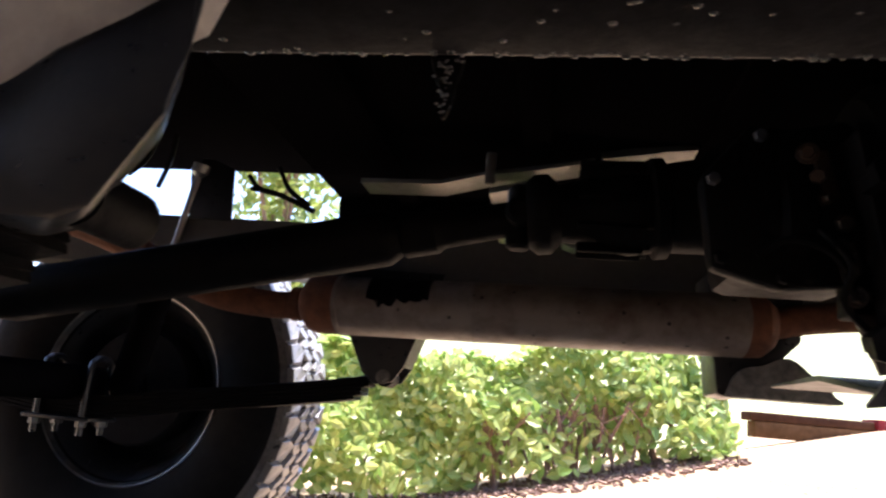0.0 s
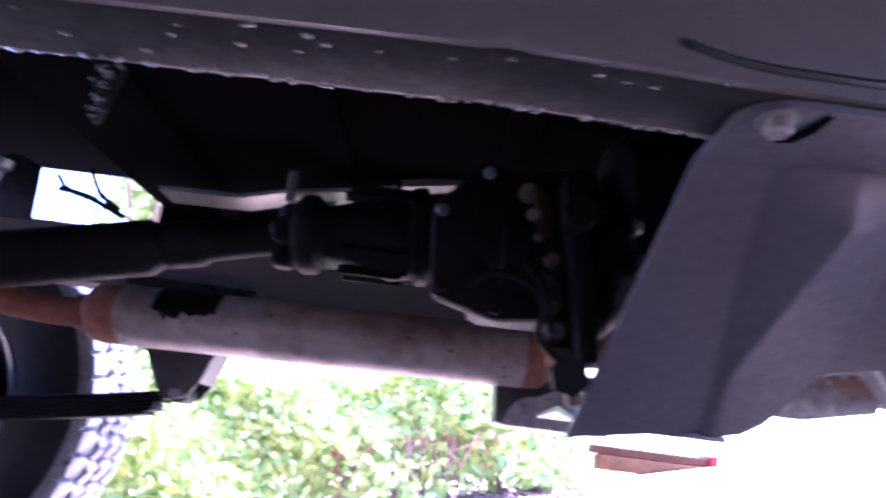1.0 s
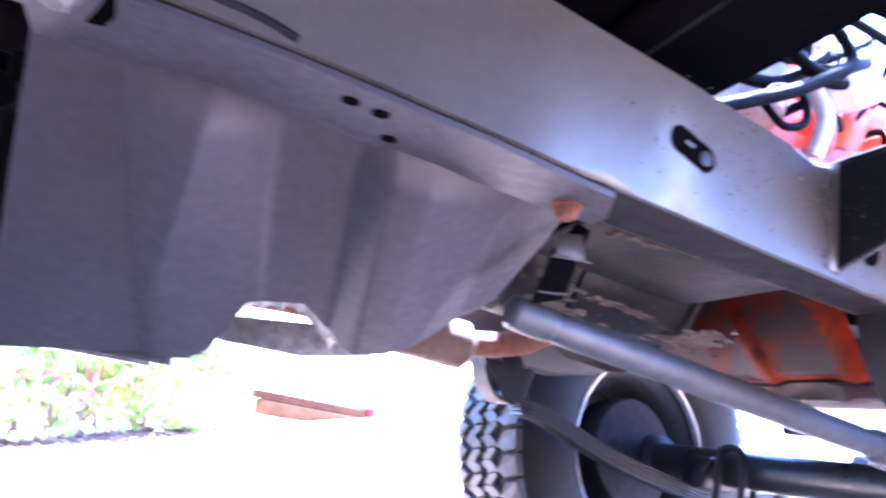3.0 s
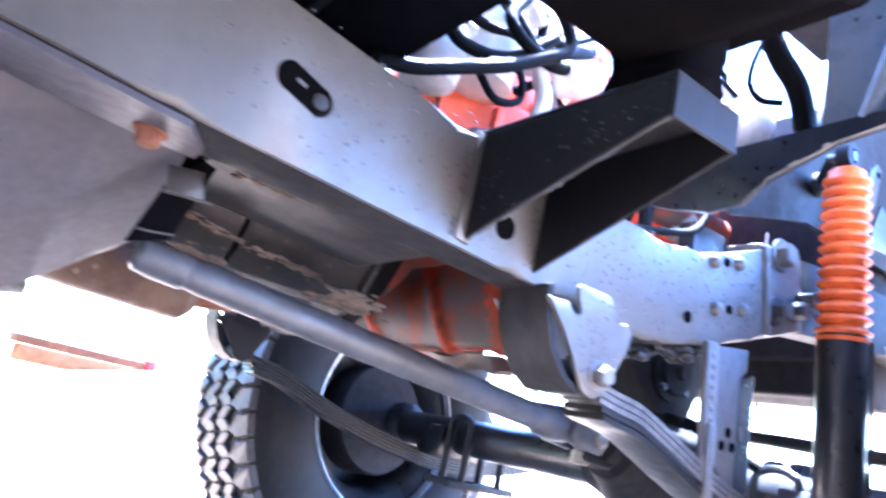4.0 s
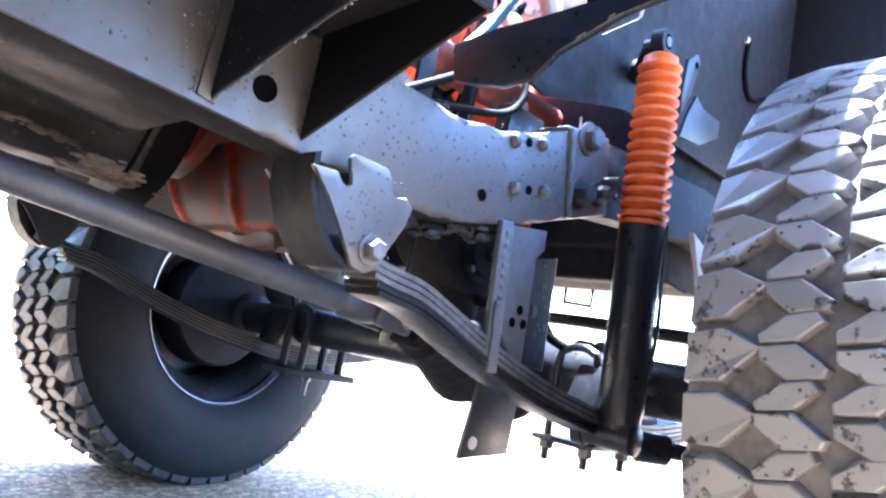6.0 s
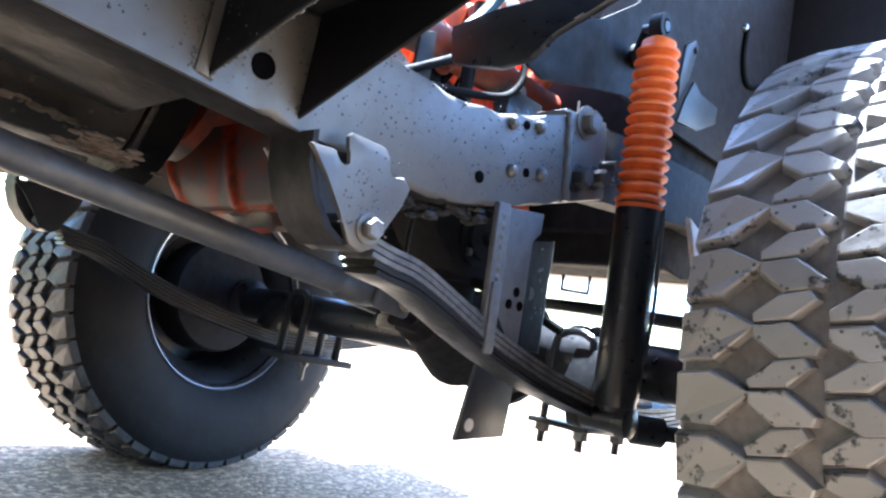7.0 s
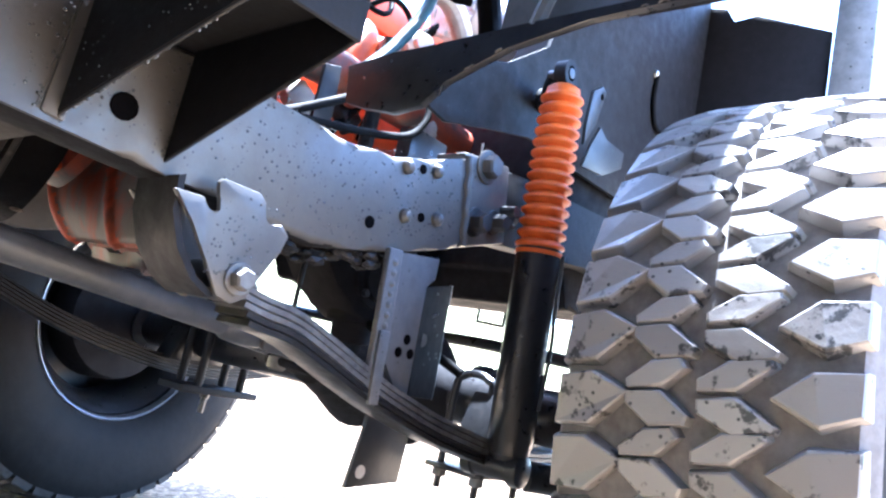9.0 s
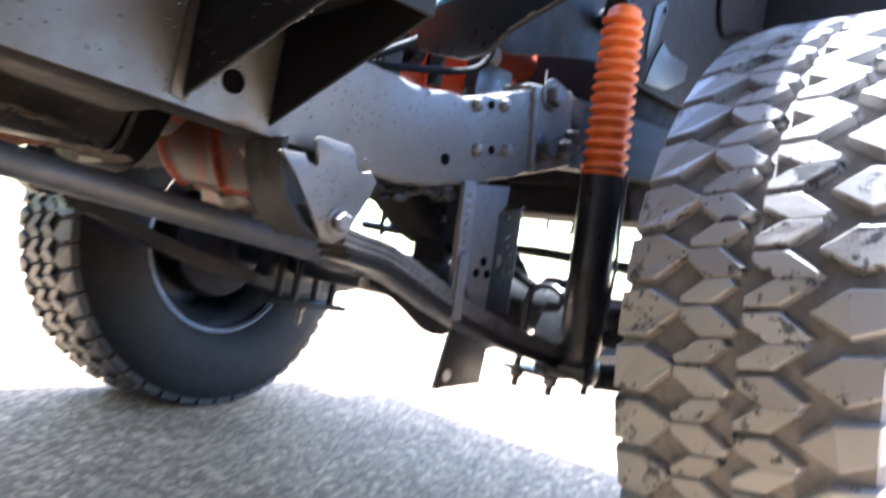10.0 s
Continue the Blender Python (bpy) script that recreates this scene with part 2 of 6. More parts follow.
def box(bm, c, s, rot=None, bevel=0.0):
    m = Matrix.Translation(c) @ (rot.to_4x4() if rot else Matrix.Identity(4)) @ Matrix.Diagonal((*s, 1))
    made = bmesh.ops.create_cube(bm, size=1.0, matrix=m)["verts"]
    if bevel:
        es = {e for v in made for e in v.link_edges}
        bmesh.ops.bevel(bm, geom=list(es), offset=bevel, segments=2, affect="EDGES", profile=0.5)
    return bm


def prism(bm, poly, axis, a, b, bevel=0.0):
    """A polygon of the plane across the axis, extruded from a to b. y: (x, z); x: (y, z); z: (x, y)."""
    put = {"y": lambda p, q: (p[0], q, p[1]), "x": lambda p, q: (q, p[0], p[1]), "z": lambda p, q: (p[0], p[1], q)}[axis]
    lo = [bm.verts.new(put(p, a)) for p in poly]
    hi = [bm.verts.new(put(p, b)) for p in poly]
    fs = [bm.faces.new(lo), bm.faces.new(hi[::-1])]
    n = len(poly)
    for i in range(n):
        fs.append(bm.faces.new((lo[i], hi[i], hi[(i + 1) % n], lo[(i + 1) % n])))
    if bevel:
        bmesh.ops.bevel(bm, geom=list({e for f in fs for e in f.edges}), offset=bevel, segments=2, affect="EDGES", profile=0.5)
    return bm


def spin(bm, a, b, profile, n=24):
    """A turned solid along the line from a to b: profile is (metres from a, radius)."""
    a, b = Vector(a), Vector(b)
    d = (b - a).normalized()
    u = d.orthogonal().normalized()
    w = d.cross(u)
    rings = []
    for s, r in profile:
        rings.append([bm.verts.new(a + d * s + (u * math.cos(2 * math.pi * k / n) + w * math.sin(2 * math.pi * k / n)) * max(r, 1e-4)) for k in range(n)])
    for p, q in zip(rings, rings[1:]):
        for k in range(n):
            bm.faces.new((p[k], p[(k + 1) % n], q[(k + 1) % n], q[k]))
    bm.faces.new(rings[0][::-1])
    bm.faces.new(rings[-1])
    return bm


def curve_points(pts, steps=8):
    ps = [Vector(p) for p in pts]
    ps = [ps[0] * 2 - ps[1]] + ps + [ps[-1] * 2 - ps[-2]]
    out = []
    for i in range(1, len(ps) - 2):
        for k in range(steps):
            t = k / steps
            a, b, c, d = ps[i - 1:i + 3]
            out.append(0.5 * (2 * b + (c - a) * t + (2 * a - 5 * b + 4 * c - d) * t * t + (3 * b - a - 3 * c + d) * t ** 3))
    out.append(ps[-2])
    return out


def sweep(bm, pts, r, n=10, steps=8, section=None):
    """A round (or given) section along a smooth line."""
    ps = curve_points(pts, steps) if steps else [Vector(p) for p in pts]
    rings = []
    up = None
    for i, p in enumerate(ps):
        d = (ps[min(i + 1, len(ps) - 1)] - ps[max(i - 1, 0)]).normalized()
        if section:
            side = Vector((0, 1, 0))
            w = d.cross(side).normalized()
            rings.append([bm.verts.new(p + side * sx + w * sy) for sx, sy in section])
            continue
        if up is None:
            up = d.orthogonal().normalized()
        up = (up - d * up.dot(d)).normalized()
        w = d.cross(up)
        rings.append([bm.verts.new(p + (up * math.cos(2 * math.pi * k / n) + w * math.sin(2 * math.pi * k / n)) * r) for k in range(n)])
    for a, b in zip(rings, rings[1:]):
        m = len(a)
        for k in range(m):
            bm.faces.new((a[k], a[(k + 1) % m], b[(k + 1) % m], b[k]))
    bm.faces.new(rings[0][::-1])
    bm.faces.new(rings[-1])
    return bm


def nb():
    return bmesh.new()


def bolt(name, parent, at, way, r=0.011, h=0.010, mat=None, washer=True, label=""):
    """A hexagon head with a domed top on its washer, facing way."""
    at, way = Vector(at), Vector(way).normalized()
    bm = nb()
    if washer:
        spin(bm, at, at + way, [(0, r * 1.5), (r * 0.18, r * 1.5), (r * 0.24, r * 1.4)], 18)
    spin(bm, at + way * r * 0.2, at + way, [(0, r * 1.05), (h * 0.8, r * 1.05), (h, r * 0.85)], 6)
    return part(name, bm, mat or BOLT, parent, label, 25)


# ---- ground ----
def ease(t):
    t = min(1.0, max(0.0, t))
    return t * t * (3 - 2 * t)


def ground_height(x, y):
    slope = 0.03 * (min(max(x, -6.0), 8.0) - 2.05)
    rise = 0.030 * ease((x - 0.7) / 0.9) * (1 - ease((y - 0.45) / 0.9))
    return slope + rise + 0.18 * min(max(x + 0.5, 0.0), 2.6) * ease((y - 2.6) / 1.4) + 2.6 * ease((y - 5.8) / 8.0)


def axis_steps(lo, hi, fine_lo, fine_hi, step):
    out, v = [], fine_lo
    while v <= fine_hi + 1e-6:
        out.append(v)
        v += step
    d = step
    while out[-1] < hi:
        d *= 1.5
        out.append(min(hi, out[-1] + d))
    d = step
    while out[0] > lo:
        d *= 1.5
        out.insert(0, max(lo, out[0] - d))
    return out


bm = nb()
gx, gy = axis_steps(-900, 900, -4, 6, 0.2), axis_steps(-900, 900, -2, 7, 0.2)
grid = [[bm.verts.new((x, y, ground_height(x, y))) for y in gy] for x in gx]
for i in range(len(gx) - 1):
    for j in range(len(gy) - 1):
        f = bm.faces.new((grid[i][j], grid[i + 1][j], grid[i + 1][j + 1], grid[i][j + 1]))
        f.material_index = 1 if gy[j] > 5.2 else 0
ground = part("ground", bm, [ASPHALT, LAWN], None, "", 60)
tagged(ground, "pale worn asphalt driveway with a dry lawn bank behind", "ground", kind="structure")

# unseen dark wall, added to keep light off the vehicle's near side
bm = nb()
box(bm, (-2.75, -0.30, 1.40), (8.6, 0.12, 3.3))
tagged(part("wall_south", bm, WALL, None, "", 30), "plain dark wall added out of view to block light", "wall", kind="structure")

# unseen roof, added to shade the ground; its open bay lets sun in
bm = nb()
box(bm, (-3.76, 0.12, 2.90), (6.6, 0.96, 0.14), None, 0.01)
box(bm, (0.99, 0.12, 2.90), (1.08, 0.96, 0.14), None, 0.01)
tagged(part("roof_south", bm, WALL, None, "", 30), "plain dark roof added out of view for shade, one bay open", "roof", kind="structure")

# ---- the vehicle ----
car = new("off_road_vehicle")
car.location = (0.6, 1.111, 0.0)
tagged(car, "lifted off-road vehicle with grey frame, leaf springs and mud tyres", "vehicle")
MID = 1.111


def mirror(y):
    return 2 * MID - y


# frame rails
def rail_near(x):
    """The outer face of the rail stands further out behind the doors and steps in towards the front."""
    return float(np.interp(x, [0.45, 0.60, 0.80, 1.00, 1.20, 1.35], [0.552, 0.564, 0.575, 0.590, 0.610, 0.620]))


def rail_low(x):
    return float(np.interp(x, [-1.9, -1.2, 0.0, 0.75, 0.90, 1.00, 1.25, 1.44, 1.505, 1.555, 1.64, 1.735, 1.785], [0.655, 0.62, 0.600, 0.595, 0.590, 0.584, 0.579, 0.572, 0.564, 0.563, 0.581, 0.609, 0.627]))


def rail_high(x):
    return float(np.interp(x, [-1.9, -1.2, 0.0, 0.87, 0.98, 1.07, 1.25, 1.46, 1.56, 1.636, 1.70, 1.74, 1.785], [0.77, 0.735, 0.722, 0.718, 0.708, 0.702, 0.688, 0.686, 0.686, 0.697, 0.718, 0.735, 0.753]))


def rail_body(flip):
    bm = nb()
    xs = [-1.9, -1.2, -0.6, -0.2] + [0.04 * k for k in range(34)] + [1.34 + 0.0297 * k for k in range(16)]
    rings = []
    for x in xs:
        far = float(np.interp(x, [0.45, 1.2], [0.628, 0.675]))
        ring = [(rail_near(x), rail_low(x)), (far, rail_low(x)), (far, rail_high(x)), (rail_near(x), rail_high(x))]
        rings.append([bm.verts.new((x, mirror(y) if flip else y, z)) for y, z in ring])
    for p, q in zip(rings, rings[1:]):
        for k in range(4):
            bm.faces.new((p[k], p[(k + 1) % 4], q[(k + 1) % 4], q[k]))
    bm.faces.new(rings[0])
    bm.faces.new(rings[-1])
    bm.edges.ensure_lookup_table()
    long = [bm.edges.get((p[k], q[k])) for p, q in zip(rings, rings[1:]) for k in range(4)]
    bmesh.ops.bevel(bm, geom=long, offset=0.009, segments=3, affect="EDGES", profile=0.5)
    return bm


for name, y0, y1 in (("frame_rail", 0.62, 0.675), ("frame_rail", mirror(0.62), mirror(0.675))):
    rail = part(name, rail_body(y0 > 1), FRAME, car, "grey painted box-section frame rail with water drops", 50)
    if y0 < 1:
        near_rail = rail
    s = 1 if y0 < 1 else -1
    part("rail_splice", prism(nb(), [(1.784, 0.626), (1.888, 0.662), (1.864, 0.772), (1.762, 0.754)], "y", y0 + 0.001 * s, y1, 0.004), FRAME, car, "grey welded splice plate", 40)
    EXT = [(1.868, 0.655), (1.90, 0.662), (2.2, 0.70), (2.65, 0.70), (2.65, 0.79), (2.2, 0.80), (1.90, 0.772), (1.850, 0.768)]
    part("rail_end", prism(nb(), EXT, "y", y0 + 0.010 * s, y1, 0.006), SATIN, car, "welded front rail section", 40)

# dark sheet under the rail: the underside's shade is put into its colour
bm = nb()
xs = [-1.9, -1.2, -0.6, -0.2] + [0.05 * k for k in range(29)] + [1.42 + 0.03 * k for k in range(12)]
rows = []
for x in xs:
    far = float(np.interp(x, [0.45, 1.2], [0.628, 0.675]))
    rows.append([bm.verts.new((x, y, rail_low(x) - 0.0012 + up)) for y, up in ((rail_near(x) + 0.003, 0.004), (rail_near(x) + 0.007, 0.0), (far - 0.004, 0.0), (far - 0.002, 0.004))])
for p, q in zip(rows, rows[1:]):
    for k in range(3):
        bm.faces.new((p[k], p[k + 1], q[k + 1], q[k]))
part("rail_underside", bm, DARKCOAT, car, "dark sheet over the rail's lower face, shading it by colour", 50)
# weld bead, bolts and rivets on the near rail
bm = nb()
sweep(bm, [(1.791 - 0.0019 * k + 0.0015 * math.sin(k * 2.1), 0.6185, 0.631 + k * 0.0098) for k in range(13)], 0.0055, 8, 3)
part("weld_bead", bm, FRAME, car)
for x, z in ((1.659, 0.693), (1.712, 0.707), (1.672, 0.635), (1.730, 0.649)):
    bm = spin(nb(), (x, 0.6205, z), (x, 0, z), [(0, 0.0095), (0.005, 0.0088), (0.009, 0.0055), (0.0105, 0.001)], 14)
    part("rivet", bm, FRAME, near_rail)
# holes and slot are uncut: black discs and insets give their shade
for x, z, r in ((1.686, 0.700, 0.006), (1.701, 0.642, 0.006), (1.618, 0.610, 0.0075)):
    bm = spin(nb(), (x, 0.6196, z), (x, 0, z), [(0, r), (0.0012, r)], 14)
    part("rail_hole", bm, UNDER, near_rail, "black disc for the shade in an open hole")
bm = nb()
prism(bm, [(1.071 + 0.0125 * math.cos(a), 0.6465 + 0.0125 * math.sin(a)) for a in [math.pi / 2 + k * math.pi / 8 for k in range(9)]]
      + [(1.098 + 0.0125 * math.cos(a), 0.6385 + 0.0125 * math.sin(a)) for a in [-math.pi / 2 + k * math.pi / 8 for k in range(9)]], "y", 0.5945, 0.61)
for v in bm.verts:
    if v.co.y < 0.6:
        v.co.y = rail_near(v.co.x) - 0.001
part("rail_slot", bm, UNDER, near_rail, "black inset for the shade in an oblong slot")
part("slot_bolt", spin(nb(), (1.099, rail_near(1.099) - 0.0012, 0.6385), (1.099, 0, 0.6385), [(0, 0.0068), (0.0010, 0.0062), (0.0016, 0.001)], 14), DUSTY, near_rail, "dull bolt head inside the slot")
part("slot_clip", prism(nb(), [(1.076, 0.6475), (1.084, 0.6450), (1.0835, 0.6425), (1.0755, 0.6450)], "y", rail_near(1.08) - 0.0022, rail_near(1.08)), BOLT, near_rail, "bright clip inside the slot")
bolt("frame_bolt", car, (1.812, 0.621, 0.751), (0, -1, 0), 0.016, 0.016, FRAME)
bolt("frame_bolt", car, (1.809, 0.621, 0.670), (0, -1, 0), 0.014, 0.020, DUSTY)
bolt("frame_bolt", car, (1.850, 0.621, 0.682), (0, -1, 0), 0.012, 0.022, DUSTY)
bm = spin(nb(), (1.868, 0.626, 0.705), (1.868, 0, 0.705), [(0, 0.008), (0.03, 0.008)], 10)
part("spacer_stud", bm, DUSTY, car)
bm = nb()
sweep(bm, [(x, rail_near(x) + 0.0006, z) for x, z in ((0.545, 0.618), (0.569, 0.612), (0.597, 0.6085), (0.639, 0.6075), (0.69, 0.607), (0.729, 0.605), (0.752, 0.600))], 0.0034, 8, 4)
part("weld_bead", bm, BLACK, car, "dark weld seam along the rail")
# the notch is a black inset that gives its shade by colour
bm = prism(nb(), [(0.718, 0.621), (0.728, 0.621), (0.729, 0.70), (0.711, 0.70), (0.712, 0.640)], "y", 0.5688, 0.585)
part("rail_notch", bm, UNDER, near_rail, "black inset for the shade in a vertical notch")

# body mount bracket on the near rail: a folded black outrigger that rises to the body
def sheet(a, b, c, d, n, t=0.004):
    """A flat four-cornered plate with thickness t towards n."""
    bm = nb()
    n = Vector(n).normalized() * t
    vs = [Vector(p) for p in (a, b, c, d)]
    lo = [bm.verts.new(v) for v in vs]
    hi = [bm.verts.new(v + n) for v in vs]
    bm.faces.new(lo), bm.faces.new(hi[::-1])
    for i in range(4):
        bm.faces.new((lo[i], hi[i], hi[(i + 1) % 4], lo[(i + 1) % 4]))
    bmesh.ops.bevel(bm, geom=list(bm.edges), offset=0.0012, segments=1, affect="EDGES")
    return bm


bracket = part("body_mount_bracket", sheet((1.272, 0.620, 0.583), (1.272, 0.620, 0.690), (1.306, 0.43, 0.712), (1.306, 0.43, 0.678), (-1, 0, 0)), SATIN, car, "satin black folded body mount bracket with worn edges", 20)
part("bracket_front", sheet((1.364, 0.620, 0.584), (1.364, 0.620, 0.690), (1.384, 0.43, 0.712), (1.384, 0.43, 0.680), (1, 0, 0)), SATIN, bracket, "", 20)
part("bracket_cap", sheet((1.302, 0.430, 0.714), (1.388, 0.430, 0.714), (1.388, 0.430, 0.680), (1.302, 0.430, 0.676), (0, -1, 0)), SATIN, bracket, "", 20)
part("bracket_top", sheet((1.262, 0.645, 0.6885), (1.372, 0.645, 0.6865), (1.388, 0.426, 0.713), (1.302, 0.426, 0.713), (0, 0, 1)), SATIN, bracket, "", 20)
part("worn_edge", sweep(nb(), [(1.270, 0.618, 0.583), (1.304, 0.432, 0.677), (1.304, 0.430, 0.712)], 0.0012, 6, 0), DUSTY, bracket, "bare metal on the worn edge")
part("gusset_strip", prism(nb(), [(1.2580, 0.5845), (1.2765, 0.5825), (1.2765, 0.692), (1.2620, 0.692)], "y", 0.6115, 0.622, 0.0015), FRAME, car, "welded grey reinforcing strip")
random.seed(77)
bead = [(1.2555 + 0.0036 * k / 11 + random.uniform(-0.0012, 0.0012), 0.6172, 0.586 + 0.0078 * k) for k in range(12)]
part("weld_bead", sweep(nb(), bead, 0.0040, 8, 3), FRAME, car, "rough weld beside the strip")
bead = [(1.255 + 0.0034 * k, 0.6170, 0.5835 + random.uniform(-0.0008, 0.0008)) for k in range(7)]
part("weld_bead", sweep(nb(), bead, 0.0030, 8, 3), DUSTY, car)
bm = spin(nb(), (1.318, 0.6175, 0.615), (1.318, 0, 0.615), [(0, 0.012), (0.002, 0.012)], 14)
part("rail_hole", bm, UNDER, near_rail)
bm = spin(nb(), (1.345, 0.475, 0.716), (1.345, 0.475, 1), [(0, 0.045), (0.012, 0.05), (0.03, 0.046), (0.05, 0.05), (0.105, 0.044)], 24)
part("mount_rubber", bm, UNDER, car, "black rubber body mount")

# spring hangers
HANG = [(1.368, 0.562), (1.397, 0.564), (1.403, 0.554), (1.411, 0.551), (1.417, 0.557), (1.411, 0.568), (1.407, 0.581), (1.411, 0.586), (1.452, 0.586), (1.460, 0.580), (1.463, 0.564), (1.470, 0.559), (1.484, 0.565), (1.495, 0.556), (1.490, 0.538), (1.472, 0.505), (1.466, 0.488), (1.451, 0.479), (1.433, 0.483), (1.414, 0.512), (1.392, 0.540)]
for s in (0, 1):
    for y in (0.594, 0.672):
        y0, y1 = (y, y + 0.006) if not s else (mirror(y), mirror(y + 0.006))
        # far plates take black in place of grey: their shade is coloured in
        part("spring_hanger", prism(nb(), HANG, "y", y0, y1, 0.0015), SATIN if s else FRAME, car, "spring hanger plate, darkened for far-side shade" if s else "grey spring hanger plate with a notch and one bolt", 30)
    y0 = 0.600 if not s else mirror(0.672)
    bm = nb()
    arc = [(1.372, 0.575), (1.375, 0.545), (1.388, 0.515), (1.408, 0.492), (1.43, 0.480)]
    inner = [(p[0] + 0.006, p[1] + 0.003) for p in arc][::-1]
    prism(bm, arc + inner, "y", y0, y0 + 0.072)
    part("hanger_web", bm, DARKCOAT, car)
    bolt("hanger_bolt", car, (1.452, 0.594 if not s else mirror(0.594), 0.503), (0, -1 if not s else 1, 0), 0.0105, 0.012, BOLT, label="worn hexagon spring bolt")

# leaf springs: the front pair and the rear pair
def leaf_pack(y, line, count, w=0.0275, th=0.0058, mat=None):
    ps = curve_points(line, 10)
    total = len(ps)
    for k in range(count):
        cut = int(total * (0.04 + 0.008 * k))
        seg = ps[cut:total - cut] if k else ps
        bm = nb()
        off = -(th + 0.002) * k
        pts = [(p.x, y, p.z + off) for p in seg]
        sec = [(-w, -th / 2), (-w + 0.002, -th / 2 - 0.0006), (w - 0.002, -th / 2 - 0.0006), (w, -th / 2), (w, th / 2), (w - 0.002, th / 2 + 0.0004), (-w + 0.002, th / 2 + 0.0004), (-w, th / 2)]
        sweep(bm, pts, 0, 8, 0, sec)
        # worn leaves on the near pack only; the far pack's shade is coloured in
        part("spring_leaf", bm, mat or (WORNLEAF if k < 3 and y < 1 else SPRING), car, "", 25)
    for p in (ps[0], ps[-1]):
        part("spring_eye", spin(nb(), (p.x, y - w, p.z - 0.004), (p.x, y + w, p.z - 0.004), [(0, 0.012), (0.001, 0.019), (2 * w - 0.001, 0.019), (2 * w, 0.012)], 18), mat or DUSTY, car)


FRONT_SPRING = [(1.452, 0.503), (1.50, 0.494), (1.545, 0.488), (1.60, 0.470), (1.66, 0.448), (1.73, 0.426), (1.85, 0.398), (2.05, 0.372), (2.25, 0.395), (2.45, 0.45), (2.58, 0.52)]
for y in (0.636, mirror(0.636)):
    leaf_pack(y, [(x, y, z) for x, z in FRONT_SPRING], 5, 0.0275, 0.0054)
# rear packs use a near-black metal, which carries the shade under the body
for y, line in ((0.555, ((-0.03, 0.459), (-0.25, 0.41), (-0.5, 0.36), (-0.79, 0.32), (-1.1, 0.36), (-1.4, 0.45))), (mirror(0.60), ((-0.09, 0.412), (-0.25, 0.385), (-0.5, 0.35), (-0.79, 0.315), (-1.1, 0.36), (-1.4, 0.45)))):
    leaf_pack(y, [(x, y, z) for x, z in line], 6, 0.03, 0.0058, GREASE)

# rear spring hangers
REAR_HANGER = [(-0.10, 0.48), (-0.071, 0.509), (-0.041, 0.534), (0.0, 0.552), (0.026, 0.562), (0.045, 0.575), (0.040, 0.53), (0.034, 0.495), (0.000, 0.440), (-0.020, 0.432), (-0.055, 0.434), (-0.09, 0.47)]
FAR_HANGER = [(-0.25, 0.63), (0.02, 0.625), (0.005, 0.585), (-0.05, 0.43), (-0.07, 0.40), (-0.11, 0.392), (-0.135, 0.415), (-0.20, 0.55)]
bm = prism(nb(), REAR_HANGER, "y", 0.50, 0.545)
for v in bm.verts:
    if v.co.y > 0.52:
        v.co.x -= 0.030 + 0.10 * max(0.0, 0.5 - v.co.z)
bmesh.ops.bevel(bm, geom=list(bm.edges), offset=0.005, segments=2, affect="EDGES", profile=0.5)
part("spring_hanger", bm, BLACK, car, "black rear spring hanger bracket", 40)
for y in (mirror(0.644), mirror(0.556)):
    part("spring_hanger", prism(nb(), FAR_HANGER, "y", y, y + 0.006, 0.002), BLACK, car, "black triangular spring hanger plate", 30)
part("hanger_web", prism(nb(), [(0.02, 0.625), (0.005, 0.585), (-0.05, 0.43), (-0.056, 0.432), (-0.001, 0.587), (0.014, 0.625)], "y", mirror(0.639), mirror(0.555)), BLACK, car, "", 30)
bolt("hanger_bolt", car, (-0.09, mirror(0.644), 0.408), (0, -1, 0), 0.010, 0.009)
# the pale colour stands in for bright light on this plate
part("hanger_face", prism(nb(), [(-0.22, 0.47), (-0.10, 0.478), (-0.066, 0.506), (-0.036, 0.531), (0.005, 0.549), (0.03, 0.559), (0.045, 0.60), (-0.22, 0.64)], "y", 0.515, 0.535, 0.002), CREAM, car, "plate beside the spring hanger, coloured pale for bright light", 30)
part("hanger_shelf", box(nb(), (-0.10, 0.575, 0.640), (0.26, 0.17, 0.012), None, 0.003), FRAME, car, "grey bracket shelf on the rail", 30)

# axle housings
def axle(x, z, pumpkin, mat, r=0.038):
    bm = nb()
    spin(bm, (x, 0.40, z), (x, 1.82, z), [(0, 0.05), (0.015, 0.062), (0.04, 0.062), (0.05, r), (1.37, r), (1.38, 0.062), (1.405, 0.062), (1.42, 0.05)], 28)
    part("axle_tube", bm, mat, car, "black axle tube")
    bm = nb()
    spin(bm, (x - 0.13, pumpkin, z + 0.01), (x + 0.15, pumpkin, z), [(0, 0.04), (0.03, 0.055), (0.08, 0.075), (0.12, 0.09), (0.16, 0.10), (0.175, 0.112), (0.19, 0.112), (0.195, 0.10), (0.25, 0.07), (0.28, 0.03)], 28)
    spin(bm, (x, pumpkin - 0.17, z), (x, pumpkin + 0.17, z), [(0, r), (0.05, 0.062), (0.12, 0.085), (0.22, 0.085), (0.29, 0.062), (0.34, r)], 24)
    part("differential", bm, SOFTBLACK, car, "greasy black differential housing")


axle(2.05, 0.432, 0.93, BLACK, 0.043)
axle(-0.79, 0.345, MID, UNDER)

# front drive shaft with its joint
bm = nb()
F0, F1 = Vector((1.046, 0.815, 0.519)), Vector((1.680, 0.8368, 0.4621))
